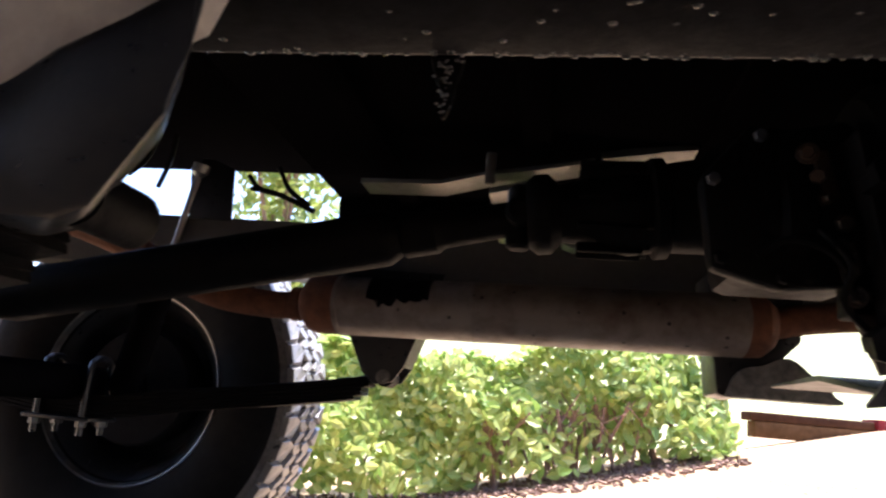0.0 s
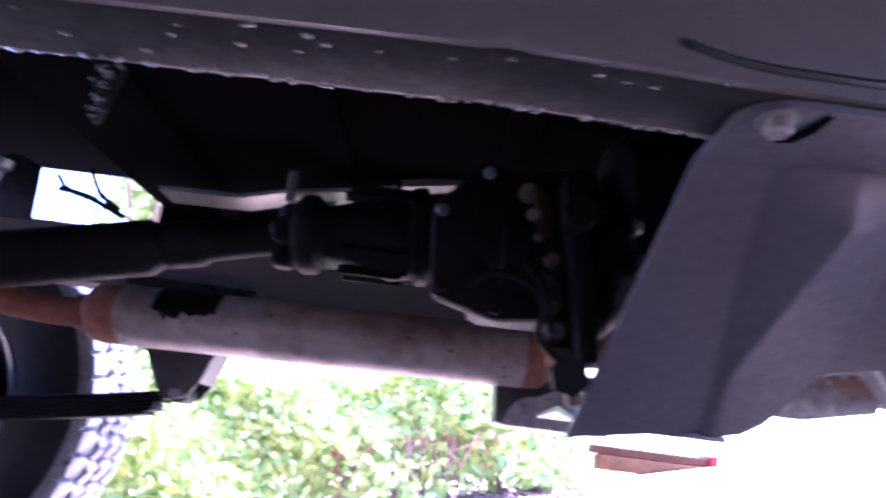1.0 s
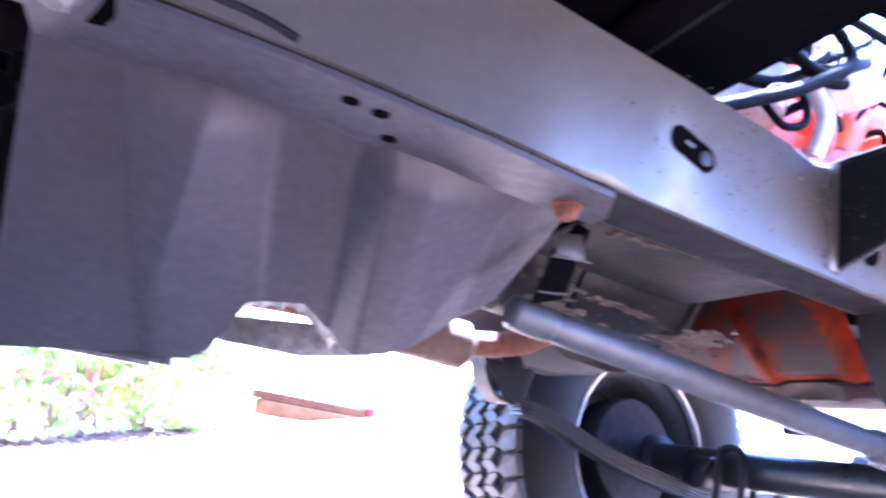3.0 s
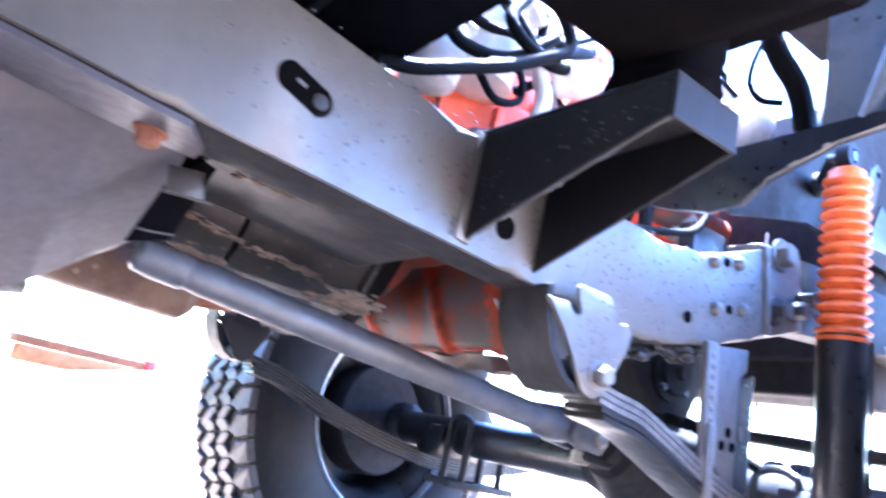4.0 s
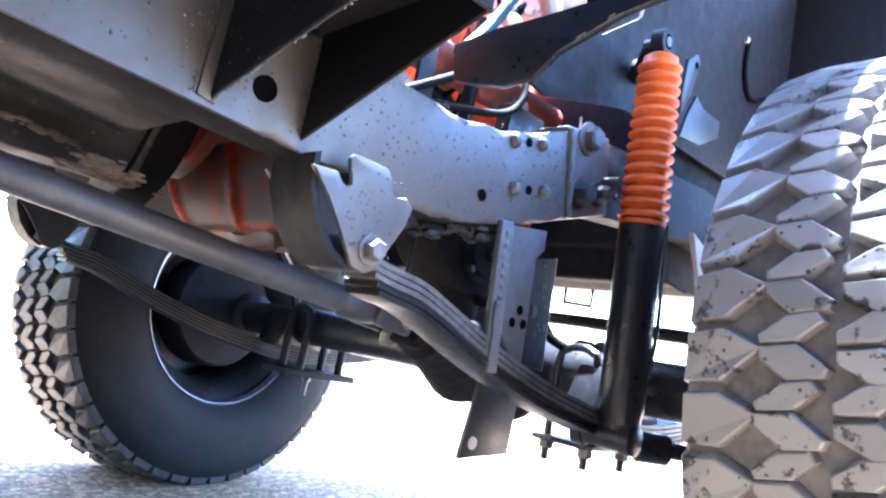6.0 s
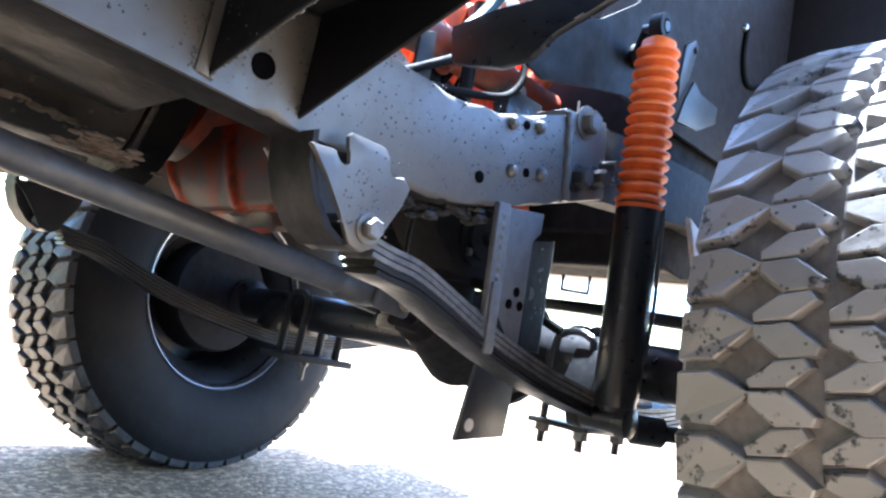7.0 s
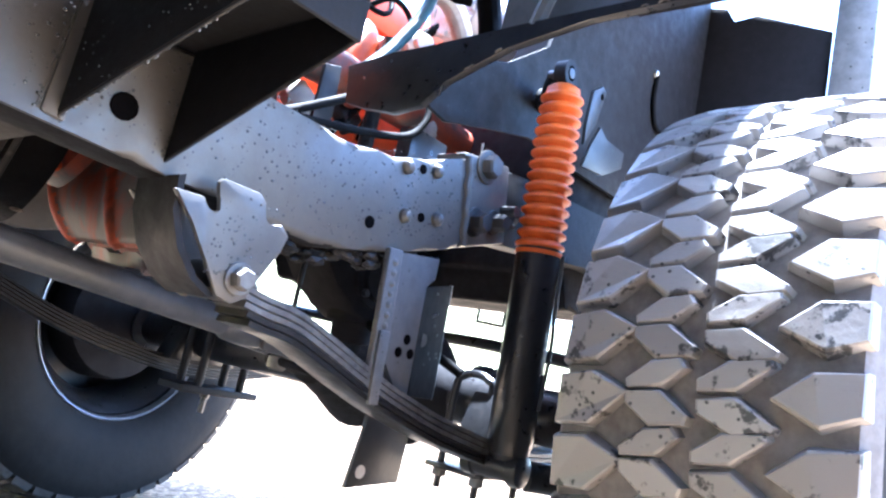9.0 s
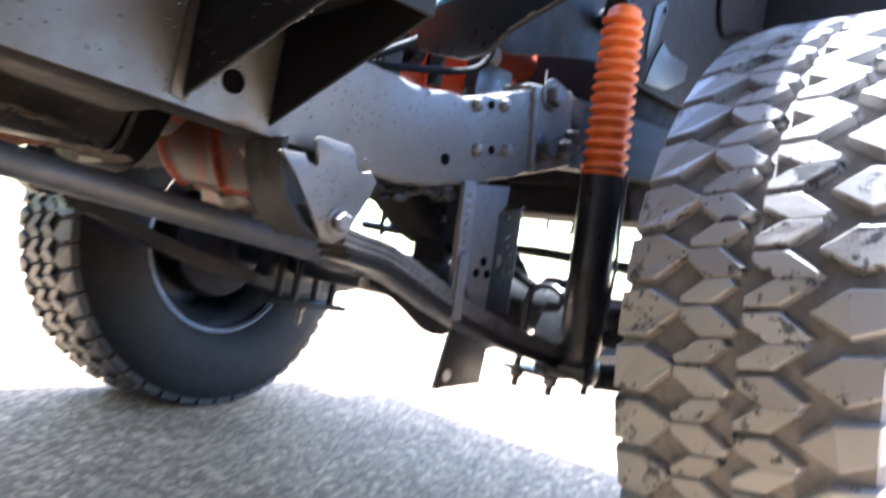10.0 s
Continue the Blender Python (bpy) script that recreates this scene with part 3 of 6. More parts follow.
spin(bm, F0, F1, [(0, 0.014), (0.004, 0.018), (0.02, 0.0195), (0.05, 0.0195), (0.053, 0.0165), (0.07, 0.0182), (0.565, 0.0182), (0.572, 0.0225), (0.605, 0.0235), (0.625, 0.020), (0.636, 0.017)], 28)
part("front_driveshaft", bm, SHAFT, car, "blue-grey painted tubular driveshaft")
d = (F1 - F0).normalized()
for sgn in (-1, 1):
    part("shaft_yoke", box(nb(), F1 + d * 0.012 + Vector((0, 0.027 * sgn, 0)), (0.066, 0.014, 0.044), Euler((0, radians(6), 0)).to_matrix(), 0.006), SHAFT, car, "forked end of the driveshaft")
    part("pinion_fork", box(nb(), F1 + d * 0.055 + Vector((0, 0, 0.027 * sgn)), (0.060, 0.044, 0.014), Euler((0, radians(6), 0)).to_matrix(), 0.006), SOFTBLACK, car, "greasy fork on the pinion")
bm = nb()
J = F1 + d * 0.033
spin(bm, J - Vector((0, 0.040, 0)), J + Vector((0, 0.040, 0)), [(0, 0.009), (0.003, 0.0135), (0.018, 0.0135), (0.020, 0.010), (0.060, 0.010), (0.062, 0.0135), (0.077, 0.0135), (0.080, 0.009)], 16)
spin(bm, J - Vector((0, 0, 0.040)), J + Vector((0, 0, 0.040)), [(0, 0.009), (0.003, 0.0135), (0.018, 0.0135), (0.020, 0.010), (0.060, 0.010), (0.062, 0.0135), (0.077, 0.0135), (0.080, 0.009)], 16)
part("universal_joint", bm, BOLT, car, "worn steel universal joint")
bm = nb()
P0 = F1 + d * 0.06
spin(bm, P0, (2.0, 0.93, 0.415), [(0, 0.034), (0.02, 0.036), (0.03, 0.028), (0.05, 0.028), (0.06, 0.04), (0.075, 0.042), (0.15, 0.055), (0.24, 0.075)], 24)
part("pinion_housing", bm, SOFTBLACK, car)

# U-bolts and spring plates
def ubolts(x, y, z_top, z_bot, parent, legs=True):
    """Two U-bolts over the axle and the plate that they clamp; legs: their threads reach out below the plate."""
    low = z_bot if legs else z_bot + 0.026
    r = 0.0065 if legs else 0.0095
    for dx in (-0.055, 0.055):
        w = 0.036
        bm = sweep(nb(), [(x + dx, y - w, low), (x + dx, y - w, z_top - 0.03), (x + dx, y - w + 0.012, z_top - 0.006), (x + dx, y, z_top), (x + dx, y + w - 0.012, z_top - 0.006), (x + dx, y + w, z_top - 0.03), (x + dx, y + w, low)], r, 10, 5)
        part("u_bolt", bm, BLACK if legs else SATIN, parent)
    part("spring_plate", box(nb(), (x, y, z_bot + 0.035), (0.16 if legs else 0.20, 0.10, 0.009 if legs else 0.016), None, 0.003), BLACK if legs else SATIN, parent)
    if legs:
        for dx, dy in ((-0.055, -0.036), (-0.055, 0.036), (0.055, -0.036), (0.055, 0.036)):
            part("nut", spin(nb(), (x + dx, y + dy, z_bot + 0.030), (x + dx, y + dy, 0), [(0, 0.0125), (0.012, 0.0125)], 6), BOLT, parent)
    else:
        part("centre_bolt", spin(nb(), (x - 0.02, y - 0.02, z_bot + 0.030), (x - 0.03, y - 0.02, 0), [(0, 0.011), (0.012, 0.011), (0.013, 0.007), (0.045, 0.007)], 8), BLACK, parent)


ubolts(2.05, 0.70, 0.475, 0.292, car)
ubolts(2.04, mirror(0.70) - 0.06, 0.475, 0.290, car, False)
ubolts(-0.79, mirror(0.60), 0.40, 0.235, car)
for y in (0.66, mirror(0.66)):
    part("spring_perch", prism(nb(), [(1.96, 0.376), (2.14, 0.376), (2.11, 0.45), (1.99, 0.45)], "y", y - 0.035, y + 0.035, 0.004), BLACK, car)

# stabiliser plate under the near spring, and the upright channel above it
part("lower_plate", prism(nb(), [(1.832, 0.40), (1.925, 0.372), (1.921, 0.292), (1.812, 0.281)], "y", 0.752, 0.760, 0.001), DUSTY, car, "dark steel tab with one round hole", 30)
# pale disc stands in for the bright view through the hole
bm = spin(nb(), (1.835, 0.7515, 0.305), (1.835, 0, 0.305), [(0, 0.0095), (0.001, 0.0095)], 16)
part("tab_hole", bm, CREAM, car)
upright = part("upright_plate", prism(nb(), [(1.672, 0.59), (1.752, 0.602), (1.752, 0.575), (1.737, 0.562), (1.745, 0.425), (1.725, 0.425), (1.686, 0.468)], "y", 0.618, 0.624, 0.001), GREYPAINT, car, "grey upright plate under the rail with three holes", 30)
part("upright_flange", prism(nb(), [(1.650, 0.590), (1.674, 0.592), (1.684, 0.478), (1.684, 0.416), (1.660, 0.416), (1.660, 0.473)], "y", 0.609, 0.617, 0.002), GREYPAINT, upright, "", 30)
# darker than the plate: the turned face's shade is put into its colour
part("upright_side", sheet((1.738, 0.6215, 0.562), (1.838, 0.662, 0.585), (1.845, 0.662, 0.425), (1.746, 0.6215, 0.425), (0.4, -0.9, 0), 0.003), SOFTBLACK, upright, "speckled side of the channel, darkened as the shaded face", 20)
part("bare_edge", sweep(nb(), [(1.8385, 0.661, 0.585), (1.842, 0.661, 0.50), (1.8455, 0.661, 0.425)], 0.0022, 8, 4), SCUFF, upright, "bare worn edge of the channel")
random.seed(29)
for k in range(14):
    f = random.uniform(0.1, 0.9)
    part("weld_dab", spin(nb(), (1.738 + 0.10 * f, 0.619 + 0.0405 * f - 0.0015, random.uniform(0.44, 0.565)), (2.1, -0.2, 0.5), [(0, random.uniform(0.0018, 0.0034)), (0.0015, 0.0015), (0.002, 0.0003)], 7), GREYPAINT, upright)
random.seed(23)
for k in range(9):
    z = 0.575 - 0.0125 * k
    part("weld_dab", spin(nb(), (1.664 + 0.001 * k, 0.6095, z), (1.664 + 0.001 * k, 0, z), [(0, random.uniform(0.004, 0.006)), (0.002, 0.0035), (0.0035, 0.001)], 9), GREYPAINT, upright)
part("clip_strap", box(nb(), (1.672, 0.606, 0.452), (0.016, 0.004, 0.085), Euler((0, radians(-4), 0)).to_matrix(), 0.0012), GREYPAINT, car, "grey clip strap round the spring leaves", 30)
# black discs give the shade of the plate's three holes
for x, z in ((1.723, 0.492), (1.712, 0.475), (1.734, 0.476)):
    part("plate_hole", spin(nb(), (x, 0.6185, z), (x, 0, z), [(0, 0.0065), (0.001, 0.0065)], 12), UNDER, upright)

# the near front shock absorber: black body, ribbed orange boot
S0, S1 = Vector((1.945, 0.584, 0.345)), Vector((1.905, 0.584, 0.955))
ax = (S1 - S0).normalized()
bm = spin(nb(), S0, S1, [(0.02, 0.018), (0.03, 0.029), (0.05, 0.0325), (0.325, 0.0325), (0.33, 0.029)], 28)
part("shock_body", bm, BLACK, car, "glossy black shock absorber body")
prof = [(0.312, 0.0335), (0.318, 0.0340)]
for k in range(14):
    c = 0.326 + k * 0.0172
    r = 0.0365 - 0.0003 * k
    prof += [(c - 0.0086, r - 0.0088), (c - 0.0052, r - 0.0052), (c - 0.0022, r - 0.0008), (c, r), (c + 0.0022, r - 0.0008), (c + 0.0052, r - 0.0052)]
prof += [(0.5585, 0.026), (0.566, 0.025), (0.571, 0.018)]
part("shock_boot", spin(nb(), S0, S1, prof, 32), BOOT, car, "bright orange ribbed rubber shock boot", 50)
bm = nb()
E = S1 - ax * 0.020
spin(bm, E - ax * 0.05, E, [(0, 0.012), (0.022, 0.012), (0.034, 0.009)], 12)
ring = [E + Vector((0.0145 * math.cos(a), 0, 0.0165 * math.sin(a))) for a in [k * math.pi / 8 for k in range(17)]]
sweep(bm, ring, 0, 8, 2, [(-0.010, -0.0045), (0.010, -0.0045), (0.010, 0.0045), (-0.010, 0.0045)])
part("shock_eye", bm, SATIN, car, "black upper shock eye")
part("eye_bushing", spin(nb(), E + Vector((0, -0.012, 0)), E + Vector((0, 0.03, 0)), [(0, 0.004), (0.001, 0.008), (0.04, 0.008), (0.042, 0.004)], 14), DUSTY, car, "worn steel bushing")
part("shock_pin", spin(nb(), E + Vector((0.0, 0.02, 0)), E + Vector((0.06, 0.075, -0.02)), [(0, 0.010), (0.05, 0.010), (0.052, 0.016), (0.062, 0.016), (0.064, 0.010), (0.085, 0.010)], 12), SATIN, car, "black upper shock pin")
part("shock_lower_mount", spin(nb(), S0 + Vector((0, -0.03, 0.010)), S0 + Vector((0, 0.07, 0.010)), [(0, 0.016), (0.003, 0.022), (0.02, 0.022), (0.022, 0.019), (0.078, 0.019), (0.08, 0.022), (0.097, 0.022), (0.1, 0.016)], 20), BLACK, car)
bm = spin(nb(), (1.965, 0.60, 0.345), (2.10, 0.50, 0.35), [(0, 0.010), (0.03, 0.010), (0.035, 0.022), (0.08, 0.022), (0.085, 0.012), (0.16, 0.012)], 16)
part("link_bushing", bm, BLACK, car)
part("shock_bracket", prism(nb(), [(2.072, 0.999), (2.086, 0.991), (2.069, 0.926), (2.041, 0.879), (2.038, 0.912), (2.043, 0.977)], "y", 0.612, 0.618, 0.001), DUSTY, car, "bent grey shock bracket", 30)
part("shock_bracket", prism(nb(), [(2.076, 0.925), (2.105, 0.912), (2.174, 0.916), (2.174, 0.886), (2.109, 0.849), (2.037, 0.839), (2.055, 0.885)], "y", 0.606, 0.611, 0.001), DUSTY, car, "bent grey shock bracket", 30)
part("bracket_hole", spin(nb(), (2.073, 0.6125, 0.979), (2.073, 0, 0.979), [(0, 0.006), (0.0012, 0.006)], 12), UNDER, car, "black disc for the shade in a bolt hole")


# ---- wheels ----
TYRE_R, TREAD_W = 0.438, 0.25


def tyre(at, parent, inner, floor):
    """A mud tyre on its steel rim; inner: +1 if the inner side faces +y."""
    c = Vector(at)
    bm = nb()
    half = TREAD_W / 2
    prof = [(-0.102, 0.225), (-0.122, 0.245), (-0.139, 0.29), (-0.142, 0.33), (-0.140, 0.37), (-half - 0.009, 0.400), (-half + 0.004, 0.421), (-0.05, 0.4258), (0.0, 0.426), (0.05, 0.4258), (half - 0.004, 0.421), (half + 0.009, 0.400), (0.140, 0.37), (0.142, 0.33), (0.139, 0.29), (0.122, 0.245), (0.102, 0.225)]
    n = 64
    rings = []
    for k in range(n):
        a = 2 * math.pi * k / n
        rings.append([bm.verts.new((c.x + r * math.cos(a), c.y + o, c.z + r * math.sin(a))) for o, r in prof])
    for k in range(n):
        p, q = rings[k], rings[(k + 1) % n]
        for i in range(len(prof)):
            j = (i + 1) % len(prof)
            bm.faces.new((p[i], p[j], q[j], q[i])).material_index = 1 if 5 <= i <= 10 else 0
    ty = part("tyre", bm, [RUBBER, floor], parent, "black mud-terrain tyre with dusty sidewall", 50)
    # rim: barrel, lip and disc
    bm = nb()
    o = -inner
    rp = [(0.105 * -o, 0.242), (0.117 * -o, 0.241), (0.121 * -o, 0.238), (0.119 * -o, 0.234), (0.110 * -o, 0.232), (0.107 * -o, 0.229), (0.100 * -o, 0.227)]
    n = 48
    rings = [[bm.verts.new((c.x + r * math.cos(2 * math.pi * k / n), c.y + q, c.z + r * math.sin(2 * math.pi * k / n))) for k in range(n)] for q, r in rp]
    for p, q in zip(rings, rings[1:]):
        for k in range(n):
            bm.faces.new((p[k], p[(k + 1) % n], q[(k + 1) % n], q[k]))
    part("rim_lip", bm, RIMLIP, ty, "bright bare rim lip", 50)
    bm = nb()
    rp = [(0.100 * -o, 0.227), (0.085 * -o, 0.212), (0.06 * -o, 0.195), (0.03 * -o, 0.180), (-0.06 * -o, 0.180), (-0.09 * -o, 0.19), (-0.095 * -o, 0.12), (-0.07 * -o, 0.09), (-0.075 * -o, 0.02)]
    rings = [[bm.verts.new((c.x + r * math.cos(2 * math.pi * k / n), c.y + q, c.z + r * math.sin(2 * math.pi * k / n))) for k in range(n)] for q, r in rp]
    for p, q in zip(rings, rings[1:]):
        for k in range(n):
            bm.faces.new((p[k], p[(k + 1) % n], q[(k + 1) % n], q[k]))
    bm.faces.new(rings[-1])
    part("rim_barrel", bm, BLACK, ty, "black steel wheel barrel", 50)
    bm = nb()
    q = inner * 1.0
    spin(bm, (c.x, c.y + 0.10 * q, c.z), (c.x, c.y - 1.0 * q, c.z), [(0, 0.05), (0.01, 0.14), (0.02, 0.145), (0.10, 0.145), (0.11, 0.10)], 32)
    part("brake_backing", bm, SOFTBLACK, ty, "dark brake backing plate")
    return ty


def lug_mesh(poly, name, mat):
    """A tread block: a polygon of (along, across) raised from the carcass, with steep flanks and a worn rim."""
    bm = nb()
    n = len(poly)
    cx = sum(p[0] for p in poly) / n
    cy = sum(p[1] for p in poly) / n
    edge = TREAD_W / 2

    def at(u, v, r):
        a = u / TYRE_R
        r -= 6.0 * max(0.0, abs(v) - 0.09) ** 2
        return (-r * math.cos(a), v, r * math.sin(a))

    def grow(u, v, g):
        far = math.hypot(u - cx, v - cy)
        return u + (u - cx) / far * g, min(max(v + (v - cy) / far * g, -edge - 0.006), edge + 0.006)

    lo = [bm.verts.new(at(*grow(u, v, 0.0035), 0.4235)) for u, v in poly]
    mid = [bm.verts.new(at(u, v, TYRE_R - 0.0016)) for u, v in poly]
    hi = [bm.verts.new(at(*grow(u, v, -0.0022), TYRE_R)) for u, v in poly]
    for p, q in ((lo, mid), (mid, hi)):
        for i in range(n):
            bm.faces.new((p[i], p[(i + 1) % n], q[(i + 1) % n], q[i]))
    bm.faces.new(hi)
    bmesh.ops.recalc_face_normals(bm, faces=bm.faces)
    me = bpy.data.meshes.new(name)
    bm.to_mesh(me)
    bm.free()
    me.materials.append(mat)
    return me


PITCHES = 47
MM = 0.001
INNER_SHOULDER = [(18, 125), (24, 90), (9, 54), (-24, 88), (-28, 125)]
INNER_UPPER = [(20, 58), (39, 37), (44, 12), (36, 6), (18, 25), (13, 56)]
INNER_LOWER = [(10, 57), (15, 27), (-4, 0), (-12, 3), (-17, 33), (0, 56)]
OUTER_UPPER = [(27, -4), (46, -28), (50, -61), (45, -62), (22, -36), (18, -5)]
OUTER_LOWER = [(11, -5), (17, -36), (-2, -66), (-7, -64), (-14, -35), (0, -6)]
OUTER_SHOULDER = [(20, -62), (44, -90), (49, -125), (15, -125), (2, -97)]
BLOCKS = (INNER_SHOULDER, INNER_UPPER, INNER_LOWER, OUTER_UPPER, OUTER_LOWER, OUTER_SHOULDER)
LUGS, SHADED_LUGS = ([lug_mesh([(u * MM, v * MM) for u, v in poly], "tread_block", mat) for poly in BLOCKS] for mat in (LUG, SHADELUG))


def tread(ty, m, blocks):
    for k in range(PITCHES):
        for me in blocks:
            ob = new("tread_block", me)
            ob.parent = ty
            ob.matrix_basis = m @ Matrix.Rotation(2 * math.pi * k / PITCHES, 4, "Y")


# centre, side that faces inward, lean and steer in degrees, size
WHEELS = [((2.104, 0.248, 0.4695), 1, (-2.0, 0, 0), 1.0), ((1.956, 1.883, 0.426), -1, (-5.4, 0, 9.6), 1.02), ((-0.79, 1.939, 0.345), -1, (0, 0, 0), 1.0), ((-0.79, 0.283, 0.345), 1, (0, 0, 0), 1.0)]


# ---- skid pan under the transfer case ----
def pan_point(u, v):
    """u along the vehicle (0 rear, 1 front), v down the flank (0 at the rail)."""
    x = 0.597 + 0.44 * u + v * (-0.034 + 0.06 * u)
    drop = (0.53 - 0.40 * (x - 0.565)) * 1.2
    y = 0.600 + 0.39 * v
    return Vector((x, y, 0.592 - drop * max(0.0, y - 0.665) - 0.004 * ease((y - 0.64) / 0.04)))


def pan_rib(u, v):
    """Pressed ribs: facets that swell outwards from the flank and fall back to sharp folds."""
    w = u - 0.19 * v
    crest = max(0.130, 0.265 - 0.19 * v)
    tall = 0.030 * min(1.0, max(0.15, (crest - 0.105) / 0.12))
    h = float(np.interp(w, [0.100, 0.108, crest, 0.335, 0.347], [0.0, 0.15 * tall, tall, 0.2 * tall, 0.0]))
    h += float(np.interp(w, [0.485, 0.495, 0.552, 0.62, 0.79], [0.0, 0.002, 0.023, 0.024, 0.0]))
    front = 0.20 * max(0.0, u - 0.835)
    return (front - h) * ease((v - 0.12) / 0.10)


def pan_reach(u):
    """How far down the flank reaches: full at the rear, a notch, then a shorter front half."""
    return float(np.interp(u, [0, 0.38, 0.415, 0.435, 0.45, 0.56, 0.61, 0.66, 0.78, 0.91, 0.97, 1.0], [0.96, 0.955, 0.91, 0.80, 0.705, 0.69, 0.75, 0.82, 0.79, 0.75, 0.71, 0.66]))


bm = nb()
NU, NV = 150, 36
nrm = Vector((0, 0.42, 0.9)).normalized()
cells = {}
for side in (0, 1):
    for i in range(NU + 1):
        for j in range(NV + 1):
            u = i / NU
            v = j / NV * pan_reach(u)
            cells[side, i, j] = bm.verts.new(pan_point(u, v) + nrm * (pan_rib(u, v) + (0.004 if side else 0.0)))
for i in range(NU):
    for j in range(NV):
        q = [(i, j), (i + 1, j), (i + 1, j + 1), (i, j + 1)]
        bm.faces.new([cells[0, a, b] for a, b in q])
        bm.faces.new([cells[1, a, b] for a, b in q[::-1]])
        for (a, b), (c, e), edge in ((q[0], q[1], j == 0), (q[1], q[2], i == NU - 1), (q[2], q[3], j == NV - 1), (q[3], q[0], i == 0)):
            if edge:
                bm.faces.new((cells[0, a, b], cells[0, c, e], cells[1, c, e], cells[1, a, b]))
pan = part("skid_plate", bm, SKID, car, "dark grey pressed steel skid plate with ribs", 75)
def flange_drop(x):
    """The flange follows the rail's lower face."""
    return min(0.0, rail_low(x) - 0.0015 - 0.5935)


# ear with the rear bolt, bolts, and black discs for the shade in holes
bm = nb()
strip = []
for k in range(25):
    x = 0.593 + 0.006 * k if k < 6 else 0.629 + 0.0226 * (k - 6)
    ear = 0.602 - math.sqrt(max(0.0, 0.030 ** 2 - (min(x, 0.622) - 0.622) ** 2))
    near = min(0.655, max(ear if x < 0.68 else 0.0, rail_near(x) + 0.006, 0.64 if k == 24 else 0.0))
    z = 0.5885 + flange_drop(x)
    strip.append([bm.verts.new(p) for p in ((x, near, z + 0.005), (x, near, z), (x, 0.662, z), (x, 0.662, z + 0.005))])
for p, q in zip(strip, strip[1:]):
    for k in range(4):
        bm.faces.new((p[k], p[(k + 1) % 4], q[(k + 1) % 4], q[k]))
bm.faces.new(strip[0][::-1])
bm.faces.new(strip[-1])
part("skid_flange", bm, SKID, car, "", 30)
bolt("skid_bolt", car, (0.617, 0.588, 0.588), (0, -0.1, -1), 0.0085, 0.010, BOLT, label="bright bolt through the skid flange")
bolt("skid_bolt", car, (0.997, 0.641, 0.5885 + flange_drop(1.0)), (0, -0.1, -1), 0.0085, 0.010, RUST, label="rusty bolt through the skid flange")
for x, y in ((0.798, 0.603), (0.821, 0.606), (0.839, 0.641)):
    c = Vector((x, y, 0.5884 + flange_drop(x)))
    part("skid_hole", spin(nb(), c, c + Vector((0, 0, -1)), [(0, 0.0064), (0.0008, 0.0064)], 14), UNDER, car)
# keyhole as a black plate beside the rear bolt, and the folded lip of the notch
bm = prism(nb(), [(0.629, 0.619), (0.640, 0.617), (0.647, 0.600), (0.648, 0.578), (0.643, 0.577), (0.637, 0.598)], "z", 0.5872, 0.5880)
part("skid_hole", bm, UNDER, car)
bm = nb()
lip = []
for k in range(29):
    u = 0.385 + 0.285 * k / 28
    p = pan_point(u, pan_reach(u)) + nrm * pan_rib(u, pan_reach(u))
    wob = 0.0025 * math.sin(k * 1.7) + 0.002 * math.sin(k * 3.1)
    lip.append([bm.verts.new(p + o) for o in (Vector((0, 0.0, 0.001)), Vector((0, 0.014, 0.004 + wob)), Vector((0, 0.030, -0.002 + wob)), Vector((0, 0.030, 0.002 + wob)), Vector((0, 0.013, 0.008 + wob)))])
for p, q in zip(lip, lip[1:]):
    for k in range(5):
        bm.faces.new((p[k], p[(k + 1) % 5], q[(k + 1) % 5], q[k]))
part("notch_lip", bm, SCUFF, car, "bare crumpled lip along the notch", 60)
# inner wall and bottom of the pan, mostly out of sight
bm = nb()
prism(bm, [(0.975, 0.405), (1.15, 0.43), (1.35, 0.43), (1.35, 0.436), (1.15, 0.437), (0.975, 0.412)], "x", 0.58, 0.74, 0.001)
part("skid_bottom", bm, DUSTY, car, "dented lower skid sheet", 30)
bm = nb()
for k in range(18):
    a0, a1 = k / 18, (k + 1) / 18
    z = lambda a: 0.416 + 0.066 * math.sin(math.pi * min(1, a * 1.05)) ** 0.6 + 0.006 * math.sin(a * 14)
    x0, x1 = 0.533 + 0.185 * a0, 0.533 + 0.185 * a1
    vs = [bm.verts.new(p) for p in ((x0, 1.44, 0.416), (x1, 1.44, 0.416), (x1, 1.44, z(a1)), (x0, 1.44, z(a0)), (x0, 1.50, 0.416), (x1, 1.50, 0.416), (x1, 1.50, z(a1)), (x0, 1.50, z(a0)))]
    for f in ((0, 1, 2, 3), (5, 4, 7, 6), (3, 2, 6, 7), (1, 0, 4, 5)):
        bm.faces.new([vs[i] for i in f])
bmesh.ops.remove_doubles(bm, verts=bm.verts, dist=0.0005)
part("crushed_flange", bm, SCUFF, car, "scuffed bare metal flange", 60)
part("skid_inner_wall", prism(nb(), [(0.78, 0.455), (0.80, 0.49), (0.93, 0.505), (1.0, 0.49), (1.0, 0.475), (0.9, 0.455)], "y", 1.13, 1.136, 0.002), SCUFF, car, "scuffed bare inner wall of the skid", 30)
part("mount_block", prism(nb(), [(0.505, 0.63), (0.52, 0.418), (0.56, 0.414), (0.585, 0.45), (0.66, 0.515), (0.67, 0.63)], "y", 1.45, 1.56, 0.006), BLACK, car, "black gearbox mount block", 30)

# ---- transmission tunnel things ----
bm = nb()
